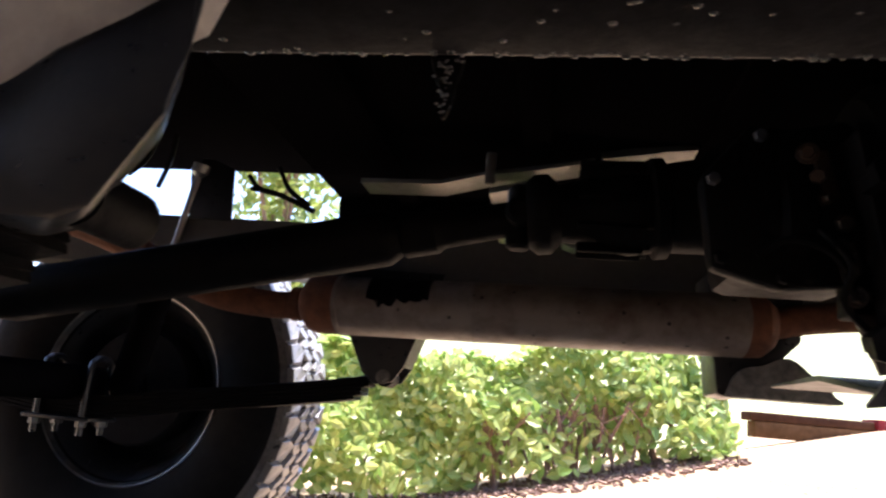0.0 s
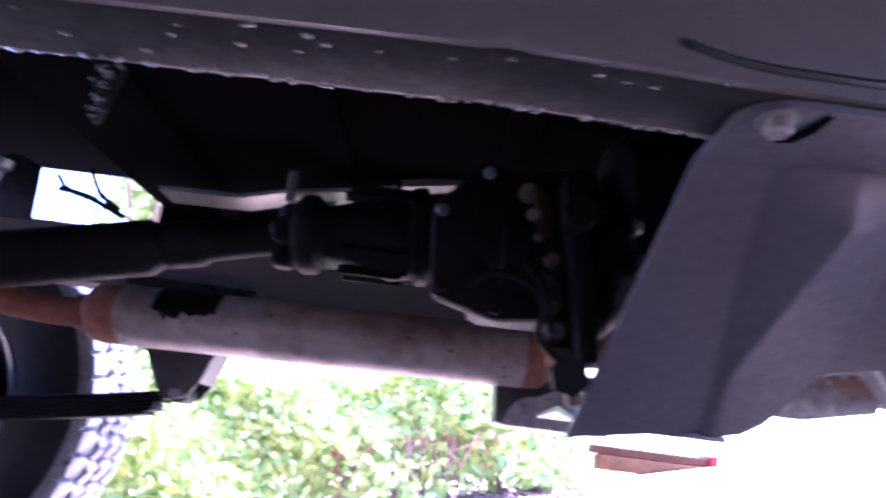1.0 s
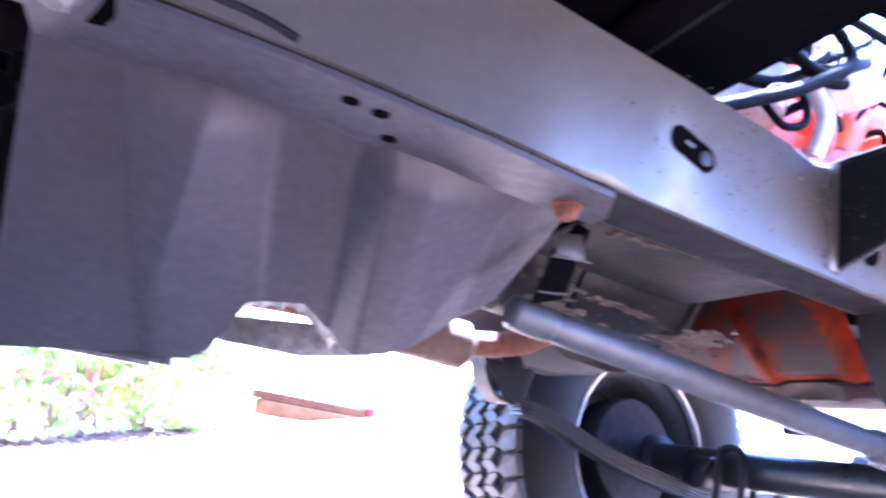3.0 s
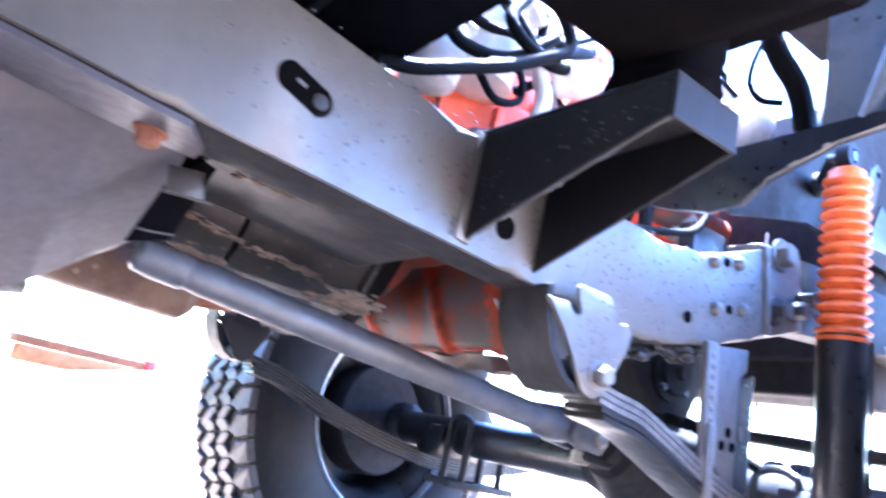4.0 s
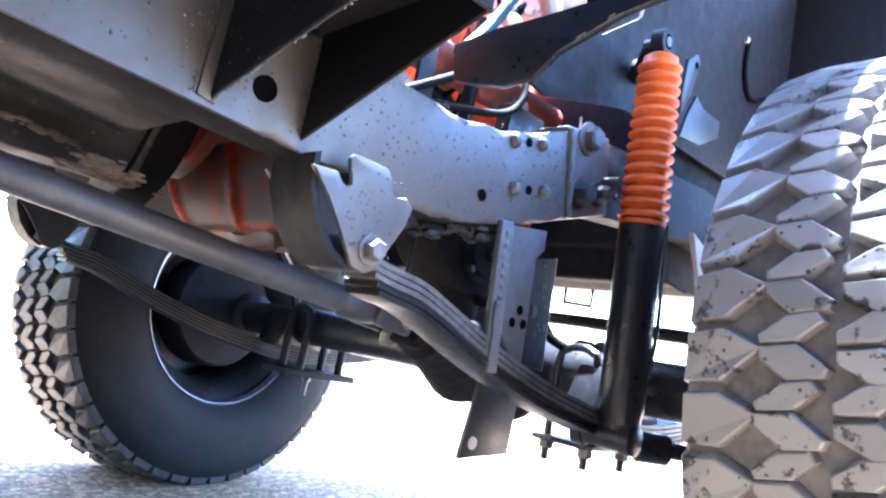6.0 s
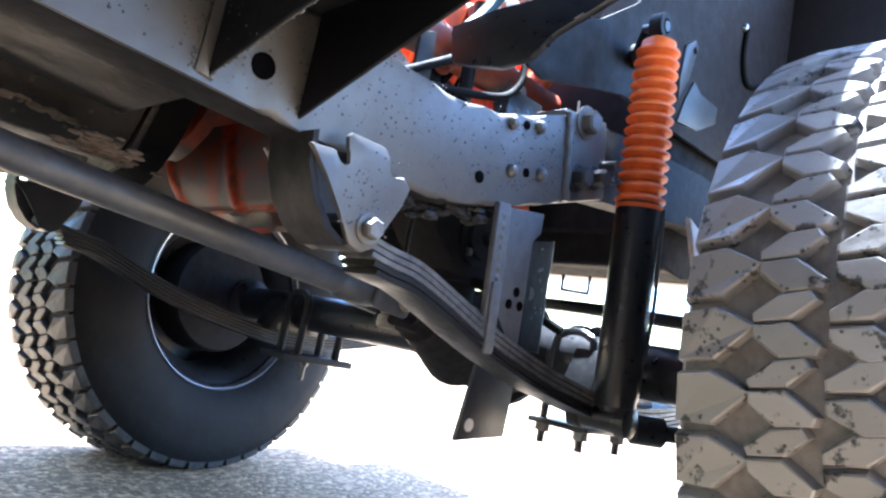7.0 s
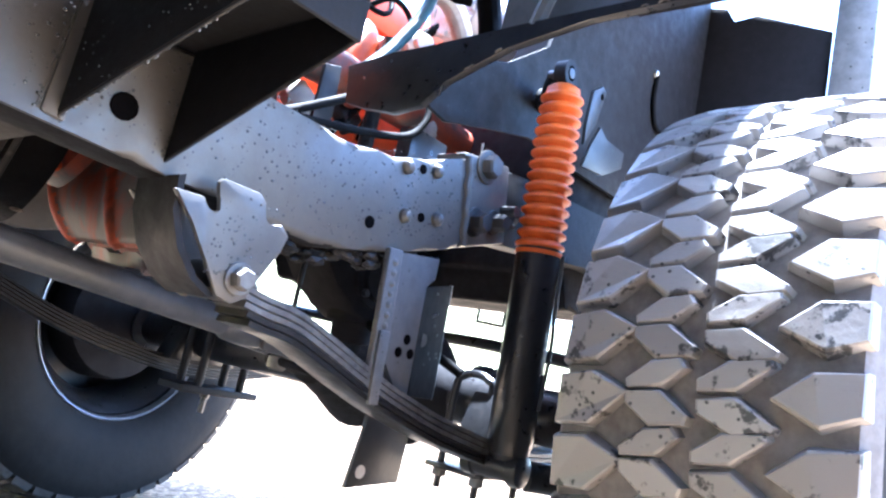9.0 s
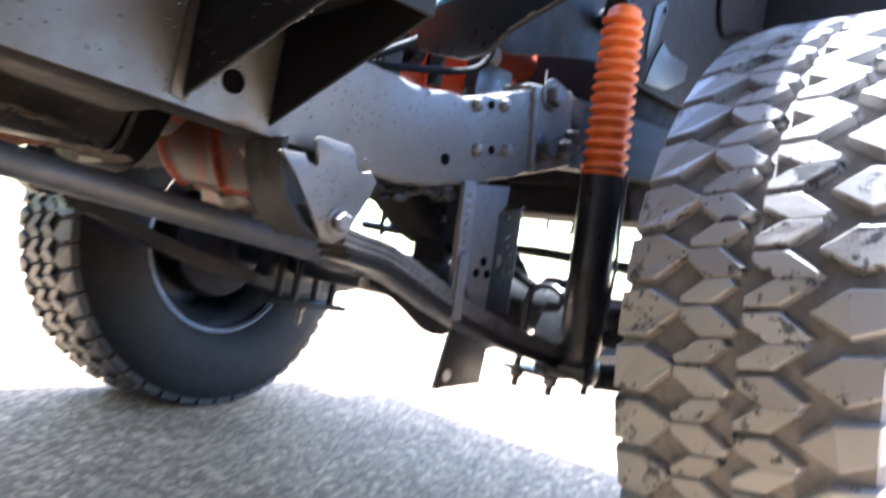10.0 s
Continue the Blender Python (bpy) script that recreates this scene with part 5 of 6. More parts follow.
for pts, r, mat, lab in (
    ([(1.226, 0.80, 0.818), (1.276, 0.80, 0.832), (1.333, 0.80, 0.861), (1.424, 0.80, 0.912), (1.503, 0.80, 0.97), (1.60, 0.84, 1.04)], 0.010, HOSE, "black rubber hose"),
    ([(1.345, 0.86, 1.05), (1.335, 0.86, 0.985), (1.364, 0.86, 0.945), (1.428, 0.86, 0.95), (1.48, 0.86, 0.98), (1.54, 0.86, 1.04)], 0.010, HOSE, ""),
    ([(1.368, 0.88, 1.026), (1.40, 0.88, 1.005), (1.479, 0.88, 1.018), (1.586, 0.88, 1.063), (1.66, 0.88, 1.12)], 0.008, HOSE, ""),
    ([(1.345, 0.91, 1.05), (1.36, 0.91, 1.018), (1.408, 0.91, 0.998), (1.456, 0.91, 0.993), (1.503, 0.91, 0.997), (1.6, 0.91, 1.03)], 0.017, CREAM, "pale heater pipe"),
    ([(1.40, 0.84, 0.90), (1.43, 0.83, 0.87), (1.47, 0.83, 0.89), (1.46, 0.83, 0.93), (1.42, 0.84, 0.93), (1.40, 0.84, 0.90)], 0.006, HOSE, ""),
    ([(1.52, 0.86, 0.86), (1.53, 0.85, 0.92), (1.52, 0.86, 0.97)], 0.013, CREAM, "pale short pipe"),
    ([(1.56, 0.88, 0.86), (1.565, 0.87, 0.92), (1.56, 0.88, 0.97)], 0.010, SOOTY, ""),
    ([(1.36, 0.90, 1.12), (1.44, 0.86, 1.04), (1.50, 0.84, 0.98), (1.56, 0.84, 0.99), (1.60, 0.88, 1.06)], 0.010, HOSE, ""),
    ([(1.40, 0.86, 1.14), (1.55, 0.82, 1.08), (1.72, 0.80, 1.05), (1.80, 0.78, 1.08)], 0.008, HOSE, ""),
    ([(1.45, 0.82, 1.10), (1.52, 0.80, 1.00), (1.47, 0.80, 0.95), (1.42, 0.82, 0.99), (1.46, 0.84, 1.06)], 0.009, HOSE, ""),
    ([(1.64, 0.73, 0.82), (1.685, 0.73, 0.88), (1.725, 0.73, 0.95), (1.740, 0.73, 1.00), (1.738, 0.73, 1.07), (1.73, 0.73, 1.25)], 0.0095, TEAL, "teal rubber hose"),
    ([(1.90, 0.80, 0.93), (1.88, 0.78, 1.00), (1.82, 0.77, 1.04), (1.76, 0.78, 1.04)], 0.018, ALU, "grey bypass hose"),
    ([(1.600, 0.48, 0.795), (1.585, 0.49, 0.86), (1.565, 0.505, 0.90), (1.56, 0.515, 0.95), (1.55, 0.53, 1.15)], 0.013, HOSE, "thick black hose with tape"),
    ([(1.575, 0.50, 0.84), (1.57, 0.525, 0.85), (1.57, 0.54, 0.88), (1.57, 0.53, 0.92), (1.57, 0.51, 0.93)], 0.004, HOSE, ""),
    ([(1.53, 0.72, 0.715), (1.602, 0.72, 0.732), (1.697, 0.72, 0.757), (1.748, 0.72, 0.778), (1.774, 0.72, 0.810), (1.785, 0.73, 0.85)], 0.0055, HOSE, "thin dark fuel line"),
    ([(1.50, 0.72, 0.70), (1.553, 0.72, 0.730), (1.638, 0.72, 0.787), (1.70, 0.74, 0.83)], 0.006, HOSE, ""),
    ([(1.62, 0.78, 1.02), (1.70, 0.78, 1.05), (1.78, 0.78, 1.066), (1.85, 0.78, 1.10), (1.905, 0.78, 1.095)], 0.005, HOSE, ""),
    ([(1.60, 0.86, 1.16), (1.72, 0.80, 1.15), (1.85, 0.78, 1.12), (1.9, 0.8, 1.13)], 0.005, HOSE, ""),
    ([(1.84, 0.66, 0.80), (1.86, 0.67, 0.76), (1.88, 0.665, 0.79)], 0.0015, CREAM, ""),
    ([(1.76, 0.82, 0.76), (1.76, 0.82, 0.95)], 0.012, BLACK, ""),
):
    part("hose", sweep(nb(), pts, r, 12), mat, car, lab)
random.seed(77)
for k in range(34):
    p = Vector((random.uniform(1.42, 2.08), random.uniform(0.885, 0.945), random.uniform(0.80, 1.13)))
    bm = nb()
    if k % 3 == 0:
        r = random.uniform(0.012, 0.03)
        way = Vector((random.uniform(-0.5, 0.5), -1, random.uniform(-0.4, 0.4)))
        spin(bm, p, p + way, [(0, r * 1.2), (0.01, r * 1.2), (0.012, r), (0.03, r), (0.034, r * 0.7), (0.045, r * 0.65), (0.047, r * 0.2)], 18)
    elif k % 3 == 1:
        box(bm, p, (random.uniform(0.025, 0.08), random.uniform(0.015, 0.035), random.uniform(0.02, 0.05)), Euler((random.uniform(-0.3, 0.3), random.uniform(-0.7, 0.7), 0)).to_matrix(), 0.005)
    else:
        q = p + Vector((random.uniform(-0.12, 0.12), random.uniform(-0.05, 0.0), random.uniform(-0.12, 0.12)))
        sweep(bm, [p, p.lerp(q, 0.4) + Vector((0, -0.03, 0.03)), q, q + Vector((random.uniform(-0.06, 0.06), 0.03, -0.04))], random.uniform(0.004, 0.009), 9)
    part("engine_fitting", bm, (ALU, BLACK, HOSE, SOOTY, CREAM, HOSE)[k % 6], car, "", 35)
# added blocks, two boxes and a sheet, that stop sun falling through the bay
part("battery_tray", box(nb(), (1.80, 1.42, 0.88), (0.80, 0.25, 0.25), None, 0.015), BLACK, car, "black box added beside the engine to stop sun leaks", 30)
part("radiator", box(nb(), (2.31, MID, 0.93), (0.34, 0.86, 0.50), None, 0.01), SOFTBLACK, car, "black block in the radiator's place, added to stop sun leaks", 30)
part("splash_shield", box(nb(), (1.95, 1.42, 0.82), (0.68, 0.30, 0.012), None, 0.003), SOFTBLACK, car, "black sheet added behind the engine to stop sun leaks", 30)
part("engine_bracket", prism(nb(), [(1.66, 0.72), (1.66, 0.86), (1.69, 0.87), (1.70, 0.72)], "y", 0.83, 0.838, 0.002), DUSTY, car, "", 30)
bm = nb()
box(bm, (1.80, 0.80, 0.70), (0.10, 0.20, 0.02), None, 0.004)
box(bm, (1.80, 0.74, 0.75), (0.08, 0.03, 0.10), None, 0.004)
part("engine_mount", bm, BLACK, car, "black engine mount", 30)

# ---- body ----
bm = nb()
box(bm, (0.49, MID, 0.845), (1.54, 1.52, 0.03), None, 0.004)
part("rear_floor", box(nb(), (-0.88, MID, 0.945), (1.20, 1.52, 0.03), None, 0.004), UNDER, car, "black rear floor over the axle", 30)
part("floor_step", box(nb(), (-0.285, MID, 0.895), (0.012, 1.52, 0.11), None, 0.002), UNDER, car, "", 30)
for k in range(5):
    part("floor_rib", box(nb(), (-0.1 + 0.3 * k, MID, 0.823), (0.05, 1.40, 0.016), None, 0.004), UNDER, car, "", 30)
part("floor_pan", bm, UNDER, car, "floor pan with ribs, blackened for the shade under the body", 30)
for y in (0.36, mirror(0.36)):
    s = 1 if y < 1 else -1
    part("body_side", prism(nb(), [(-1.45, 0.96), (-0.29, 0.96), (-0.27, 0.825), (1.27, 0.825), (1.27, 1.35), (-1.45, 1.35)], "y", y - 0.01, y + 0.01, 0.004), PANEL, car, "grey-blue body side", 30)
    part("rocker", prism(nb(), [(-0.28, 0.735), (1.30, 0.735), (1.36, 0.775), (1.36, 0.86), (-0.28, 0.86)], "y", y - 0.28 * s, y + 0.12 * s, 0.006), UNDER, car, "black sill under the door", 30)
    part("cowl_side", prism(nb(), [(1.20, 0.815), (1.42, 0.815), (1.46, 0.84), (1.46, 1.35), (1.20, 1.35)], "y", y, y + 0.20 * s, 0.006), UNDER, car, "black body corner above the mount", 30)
part("toe_board", prism(nb(), [(1.13, 0.83), (1.145, 0.83), (1.26, 1.10), (1.32, 1.5), (1.30, 1.5), (1.24, 1.10)], "y", 0.38, mirror(0.38), 0.002), SOFTBLACK, car, "dark sloped toe board and firewall", 30)
part("tailgate", box(nb(), (-1.45, MID, 1.15), (0.03, 1.50, 0.40), None, 0.004), PANEL, car, "", 30)
# inner fenders and the rear splash panel
for s in (0, 1):
    Y = (lambda y: y) if not s else mirror
    lo = [(0.10, 0.809), (0.26, 0.804), (0.42, 0.799), (0.46, 0.798), (0.46, 1.16), (0.10, 1.16)]
    a = [(Y(p), q) for p, q in lo]
    part("splash_panel", prism(nb(), a, "x", 1.585, 1.592), PANEL, car, "grey-blue inner splash panel with a pressed rib", 30)
    bm = nb()
    edge = [(Y(0.10), 0.803), (Y(0.26), 0.797), (Y(0.35), 0.794), (Y(0.44), 0.779), (Y(0.51), 0.752), (Y(0.538), 0.727), (Y(0.58), 0.722), (Y(0.63), 0.733), (Y(0.66), 0.742), (Y(0.67), 0.79), (Y(0.60), 0.797), (Y(0.55), 0.797), (Y(0.42), 0.802), (Y(0.26), 0.806), (Y(0.10), 0.812)]
    prism(bm, edge, "x", 1.574, 1.583, 0.001)
    part("splash_flange", bm, BLACK, car, "black folded flange with a worn edge", 30)
    random.seed(12)
    for k in range(26):
        y0 = 0.10 + 0.0165 * k + random.uniform(-0.004, 0.004)
        wide = random.uniform(0.002, 0.013)
        if random.random() < 0.15 + 0.03 * k:
            continue
        low = lambda q: float(np.interp(q, [0.10, 0.26, 0.35, 0.44, 0.51, 0.538], [0.803, 0.797, 0.794, 0.779, 0.752, 0.727]))
        part("worn_edge", sweep(nb(), [(1.5735, Y(y0), low(y0) + 0.001), (1.573, Y(y0 + wide * 0.5), low(y0 + wide * 0.5) + random.uniform(0.0, 0.003)), (1.5735, Y(y0 + wide), low(y0 + wide) + 0.001)], random.uniform(0.0006, 0.0014), 6, 2), BOLT, car, "bare chipped metal on the flange edge")
    bm = nb()
    inner = [(1.690, 0.845), (1.698, 0.815), (1.716, 0.801), (1.752, 0.796), (1.866, 0.832), (1.95, 0.857), (2.12, 0.86), (2.6, 0.88), (2.6, 1.48), (2.40, 1.50), (2.25, 1.24), (2.02, 1.24), (1.96, 1.02), (1.86, 0.94), (1.76, 0.90), (1.70, 0.88)]
    prism(bm, inner, "y", Y(0.66), Y(0.667), 0.001)
    part("inner_fender", bm, WELL, car, "dark undercoated inner fender", 30)
    if not s:
        # unseen lid, added to keep the sun off the inner fender
        sun_lid = [(1.60, 1.14), (1.97, 1.16), (2.03, 1.245), (2.25, 1.245), (2.40, 1.505), (2.60, 1.505), (2.60, 1.512), (2.395, 1.512), (2.245, 1.252), (2.025, 1.252), (1.965, 1.167), (1.60, 1.147)]
        part("fender_top", prism(nb(), sun_lid, "y", 0.325, 0.668), WELL, car, "dark lid added out of view to shade the wheel well", 30)
        continue
    # far fender top, lengthened to stop sun leaking past it
    bm = nb()
    prism(bm, [(Y(0.10), 1.17), (Y(0.66), 1.22), (Y(0.66), 1.228), (Y(0.10), 1.178)], "x", 1.25, 2.62, 0.001)
    part("fender_top", bm, UNDER, car, "dark underside of the fender", 30)
bm = sweep(nb(), [(1.581, 0.415, 0.80), (1.581, 0.385, 0.90), (1.581, 0.35, 1.02), (1.581, 0.30, 1.15)], 0.008, 8)
part("pressed_rib", bm, PANEL, car)
bm = sweep(nb(), [(2.36, 0.655, 1.17), (2.36, 0.654, 1.10), (2.40, 0.654, 1.06), (2.50, 0.654, 1.10), (2.62, 0.654, 1.11)], 0.005, 8)
part("wiring", bm, HOSE, car)
part("fender_screw", spin(nb(), (2.355, 0.659, 1.17), (2.355, 0, 1.17), [(0, 0.009), (0.006, 0.007), (0.009, 0.001)], 10), STEEL, car, "bright screw")
part("front_panel", prism(nb(), [(0.385, 0.90), (0.385, 1.36), (0.55, 1.43), (0.60, 1.42), (0.62, 1.46), (0.70, 1.48), (0.70, 0.90)], "x", 2.60, 2.61, 0.002), WELL, car, "dark panel at the front of the wheel well", 30)
part("front_fender_edge", prism(nb(), [(0.30, 0.95), (0.30, 1.60), (0.375, 1.60), (0.383, 0.95)], "x", 2.585, 2.615, 0.004), PANEL, car, "grey front fender edge", 30)
part("tow_bracket", prism(nb(), [(2.12, 0.70), (2.26, 0.66), (2.34, 0.58), (2.30, 0.52), (2.18, 0.60)], "y", 0.60, 0.61, 0.002), CREAM, car, "pale bracket behind the shock", 30)

# steering and brake parts behind the springs
for pts, r, mat, lab in (
    ([(2.28, 0.45, 0.45), (2.30, 0.9, 0.44), (2.30, 1.4, 0.44), (2.28, 1.8, 0.45)], 0.016, BLACK, "black tie rod"),
    ([(2.20, 0.60, 0.53), (2.26, 0.9, 0.545), (2.30, 1.3, 0.55), (2.30, 1.6, 0.56)], 0.013, BLACK, "black drag link"),
    ([(1.98, 0.72, 0.47), (1.95, 0.78, 0.50), (1.90, 0.80, 0.52), (1.80, 0.76, 0.51), (1.76, 0.70, 0.50)], 0.008, HOSE, "black brake hose"),
    ([(1.76, 0.645, 0.497), (1.76, 0.625, 0.497)], 0.009, BOLT, ""),
):
    part("steering_rod" if mat is BLACK else "brake_hose", sweep(nb(), pts, r, 12), mat, car, lab)
part("stabiliser_can", spin(nb(), (2.10, 0.78, 0.455), (2.10, 0.70, 0.455), [(0, 0.03), (0.01, 0.04), (0.03, 0.04), (0.032, 0.034), (0.05, 0.034), (0.052, 0.042), (0.08, 0.042)], 20), SOFTBLACK, car)
gear = part("steering_box", prism(nb(), [(1.685, 0.585), (1.720, 0.548), (1.762, 0.520), (1.800, 0.505), (1.850, 0.515), (1.872, 0.560), (1.870, 0.640), (1.68, 0.640)], "y", 0.76, 0.86, 0.010), SOFTBLACK, car, "greasy cast steering gear under the rail", 40)
part("gear_boss", spin(nb(), (1.80, 0.80, 0.53), (1.806, 0.80, 0.44), [(0, 0.040), (0.02, 0.040), (0.022, 0.032), (0.05, 0.030), (0.052, 0.018), (0.085, 0.014)], 18), SOFTBLACK, gear)
part("gear_cover", spin(nb(), (1.79, 0.762, 0.575), (1.79, 0.70, 0.575), [(0, 0.044), (0.008, 0.044), (0.010, 0.034), (0.018, 0.032), (0.020, 0.012), (0.030, 0.010)], 20), SOFTBLACK, gear)
for k in range(4):
    a = math.pi / 4 + k * math.pi / 2
    bolt("gear_bolt", gear, (1.79 + 0.036 * math.cos(a), 0.754, 0.575 + 0.036 * math.sin(a)), (0, -1, 0), 0.006, 0.007, DUSTY, False)
part("pitman_arm", sweep(nb(), [(1.806, 0.80, 0.448), (1.84, 0.79, 0.45), (1.90, 0.775, 0.462), (1.955, 0.77, 0.468)], 0, 8, 4, [(-0.018, -0.008), (0.018, -0.008), (0.018, 0.008), (-0.018, 0.008)]), SOFTBLACK, gear)
part("vent_tube", sweep(nb(), [(1.672, 0.78, 0.575), (1.671, 0.78, 0.545), (1.672, 0.78, 0.505)], 0.0035, 8), BLACK, car, "thin black vent tube")
part("lower_crossmember", prism(nb(), [(2.16, 0.700), (2.33, 0.735), (2.35, 0.655), (2.34, 0.622), (2.28, 0.634), (2.20, 0.622)], "y", 0.68, 1.54, 0.012), SOFTBLACK, car, "dark pressed crossmember before the axle", 40)
bm = nb()
away = Euler((0, 0, radians(32))).to_matrix()
for dy, dz, wy, wz in ((0, 0.034, 0.080, 0.009), (0, -0.034, 0.080, 0.009), (0.036, 0, 0.009, 0.062), (-0.036, 0, 0.009, 0.062)):
    box(bm, Vector((2.66, 1.17, 0.668)) + away @ Vector((0, dy, dz)), (0.02, wy, wz), away, 0.002)
part("square_bracket", bm, BLACK, car, "black square loop bracket at the front", 30)
# grime packed under the rail, a cable tied along the shock absorber and a ring on the splice stud
random.seed(83)
bm = nb()
for k in range(70):
    x = random.uniform(1.49, 1.68)
    c = (x, random.uniform(0.632, 0.668), rail_low(x) - 0.004 - abs(random.gauss(0, 0.006)))
    bmesh.ops.create_icosphere(bm, subdivisions=1, radius=random.uniform(0.003, 0.009), matrix=Matrix.Translation(c) @ Matrix.Diagonal((1.6, 1.0, 0.8, 1)))
tagged(part("grime", bm, MUD, car, "", 0), "dark grime packed under the rail", kind="stuff")
part("sensor_cable", sweep(nb(), [(1.938, 0.551, 0.66), (1.940, 0.550, 0.60), (1.943, 0.550, 0.565), (1.953, 0.553, 0.540), (1.952, 0.552, 0.50), (1.945, 0.551, 0.44)], 0.0032, 8), DUSTY, car, "thin dark cable along the shock absorber")
ring = [(1.885 + 0.010 * math.cos(a), 0.612, 0.701 + 0.014 * math.sin(a)) for a in [k * math.pi / 6 for k in range(13)]]
part("split_ring", sweep(nb(), ring, 0.0028, 8, 2), DUSTY, car, "worn ring on the splice stud")
# near-side bumper stop and front bumper
# unseen sheet, added so no sun reaches the ground behind the bumper
part("front_valance", box(nb(), (2.58, MID, 0.815), (0.24, 1.52, 0.012), None, 0.003), UNDER, car, "black sheet added at the front to stop sun leaks", 30)
part("front_bumper", box(nb(), (2.72, MID, 0.74), (0.08, 1.50, 0.12), None, 0.01), BLACK, car, "black tube-steel front bumper", 30)

# rear shock on the far side
bm = nb()
prism(bm, [(-0.57, 0.72), (-0.585, 0.84), (-0.56, 0.862), (-0.53, 0.86), (-0.48, 0.84), (-0.47, 0.72)], "y", 1.585, 1.593, 0.002)
part("shock_bracket", bm, BLACK, car, "", 30)
part("rear_shock_rod", spin(nb(), (-0.555, 1.58, 0.845), (-0.68, 1.62, 0.30), [(0, 0.02), (0.02, 0.02), (0.03, 0.008), (0.24, 0.008)], 16), STEEL, car, "bright rear shock rod")
part("rear_shock_body", spin(nb(), (-0.607, 1.597, 0.618), (-0.68, 1.62, 0.30), [(0, 0.02), (0.01, 0.032), (0.29, 0.032), (0.31, 0.02)], 20), UNDER, car, "black rear shock body")
for k, pts in enumerate(([(-0.76, 1.62, 0.83), (-0.72, 1.62, 0.87), (-0.70, 1.62, 0.93)], [(-0.68, 1.62, 0.80), (-0.66, 1.62, 0.87), (-0.655, 1.62, 0.93)], [(-0.44, 1.60, 0.80), (-0.38, 1.60, 0.79), (-0.29, 1.61, 0.755)], [(-0.38, 1.60, 0.85), (-0.35, 1.60, 0.80), (-0.30, 1.60, 0.765)], [(-0.45, 1.60, 0.83), (-0.42, 1.6, 0.80), (-0.36, 1.6, 0.785)])):
    part("wiring", sweep(nb(), pts, 0.006, 8), HOSE, car)
# added metal strips that stand in for daylight through the floor gap
for line, th in (([(-0.115, 0.747), (0.03, 0.748), (0.11, 0.768), (0.21, 0.781), (0.30, 0.797)], 0.010), ([(0.312, 0.806), (0.36, 0.813), (0.42, 0.822), (0.472, 0.827)], 0.017), ([(0.12, 0.735), (0.16, 0.744), (0.20, 0.757)], 0.014)):
    top = [(x, z + th * 0.5 * (0.75 + 0.25 * math.sin(k * 2.3))) for k, (x, z) in enumerate(line)]
    low = [(x, z - th * 0.5 * (0.75 + 0.25 * math.sin(k * 3.1))) for k, (x, z) in enumerate(line)][::-1]
    part("heat_shield_edge", prism(nb(), top + low, "y", 1.355, 1.425), STEEL, car, "bright metal strip put in for a sliver of daylight", 30)
# small metal scraps stand in for glints of light
for x0, x1, z in ((0.149, 0.235, 0.622), (0.25, 0.297, 0.617), (0.345, 0.40, 0.640)):
    part("shield_glint", prism(nb(), [(x0, z + 0.003), (x0 + 0.02, z + 0.008), (x1 - 0.01, z + 0.004), (x1, z), (x1 - 0.03, z - 0.004)], "y", 1.25, 1.29), STEEL, car, "bright metal scrap put in for a glint of light", 30)
part("rust_drip", prism(nb(), [(0.144, 0.604), (0.170, 0.604), (0.167, 0.590), (0.164, 0.583), (0.163, 0.570), (0.158, 0.556), (0.155, 0.557), (0.156, 0.575), (0.150, 0.585)], "y", 0.640, 0.646, 0.001), GREASE, car, "small wet rusty tab under the rail", 30)
part("floor_clip", box(nb(), (0.12, 1.35, 0.775), (0.018, 0.012, 0.06), None, 0.004), BOLT, car, "bright metal clip under the floor", 30)

# wheels
for at, inner, lean, size in WHEELS:
    m = pose(*at, *lean) @ Matrix.Diagonal((size, size, size, 1))
    turned = Matrix.Rotation(math.pi, 4, "Z") if inner < 0 else Matrix.Identity(4)
    # the far front wheel gets the shade-coloured blocks and a plain dark tread floor
    far_front = inner < 0 and at[0] > 0
    ty = tyre((0, 0, 0), car, inner, RUBBER if far_front else GROOVE)
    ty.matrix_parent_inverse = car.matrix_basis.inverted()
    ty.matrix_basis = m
    tread(ty, turned, SHADED_LUGS if far_front else LUGS)

# water drops hanging on the near rail
random.seed(11)
bm = nb()
def drop(p, r, n):
    n = Vector(n).normalized()
    u = n.orthogonal().normalized()
    w = n.cross(u)
    top = bm.verts.new(Vector(p) + n * r * 0.8)
    ring = [bm.verts.new(Vector(p) + (u * math.cos(k * math.pi / 3) + w * math.sin(k * math.pi / 3)) * r * 0.8 + n * r * 0.45) for k in range(6)]
    base = [bm.verts.new(Vector(p) + (u * math.cos(k * math.pi / 3) + w * math.sin(k * math.pi / 3)) * r) for k in range(6)]
    for k in range(6):
        bm.faces.new((top, ring[k], ring[(k + 1) % 6]))
        bm.faces.new((ring[k], base[k], base[(k + 1) % 6], ring[(k + 1) % 6]))
for k in range(620):
    x = 1.0 + 0.8 * random.random() ** 0.7
    lo = rail_low(x)
    drop((x, rail_near(x) - 0.0002, lo + random.uniform(0.012, 0.125)), random.choice((0.0006, 0.0008, 0.0010, 0.0013, 0.0016)), (0, -1, 0))
for k in range(90):
    drop((random.uniform(1.415, 1.475), 0.5938, random.uniform(0.495, 0.578)), random.choice((0.0006, 0.0009, 0.0012, 0.0015)), (0, -1, 0))
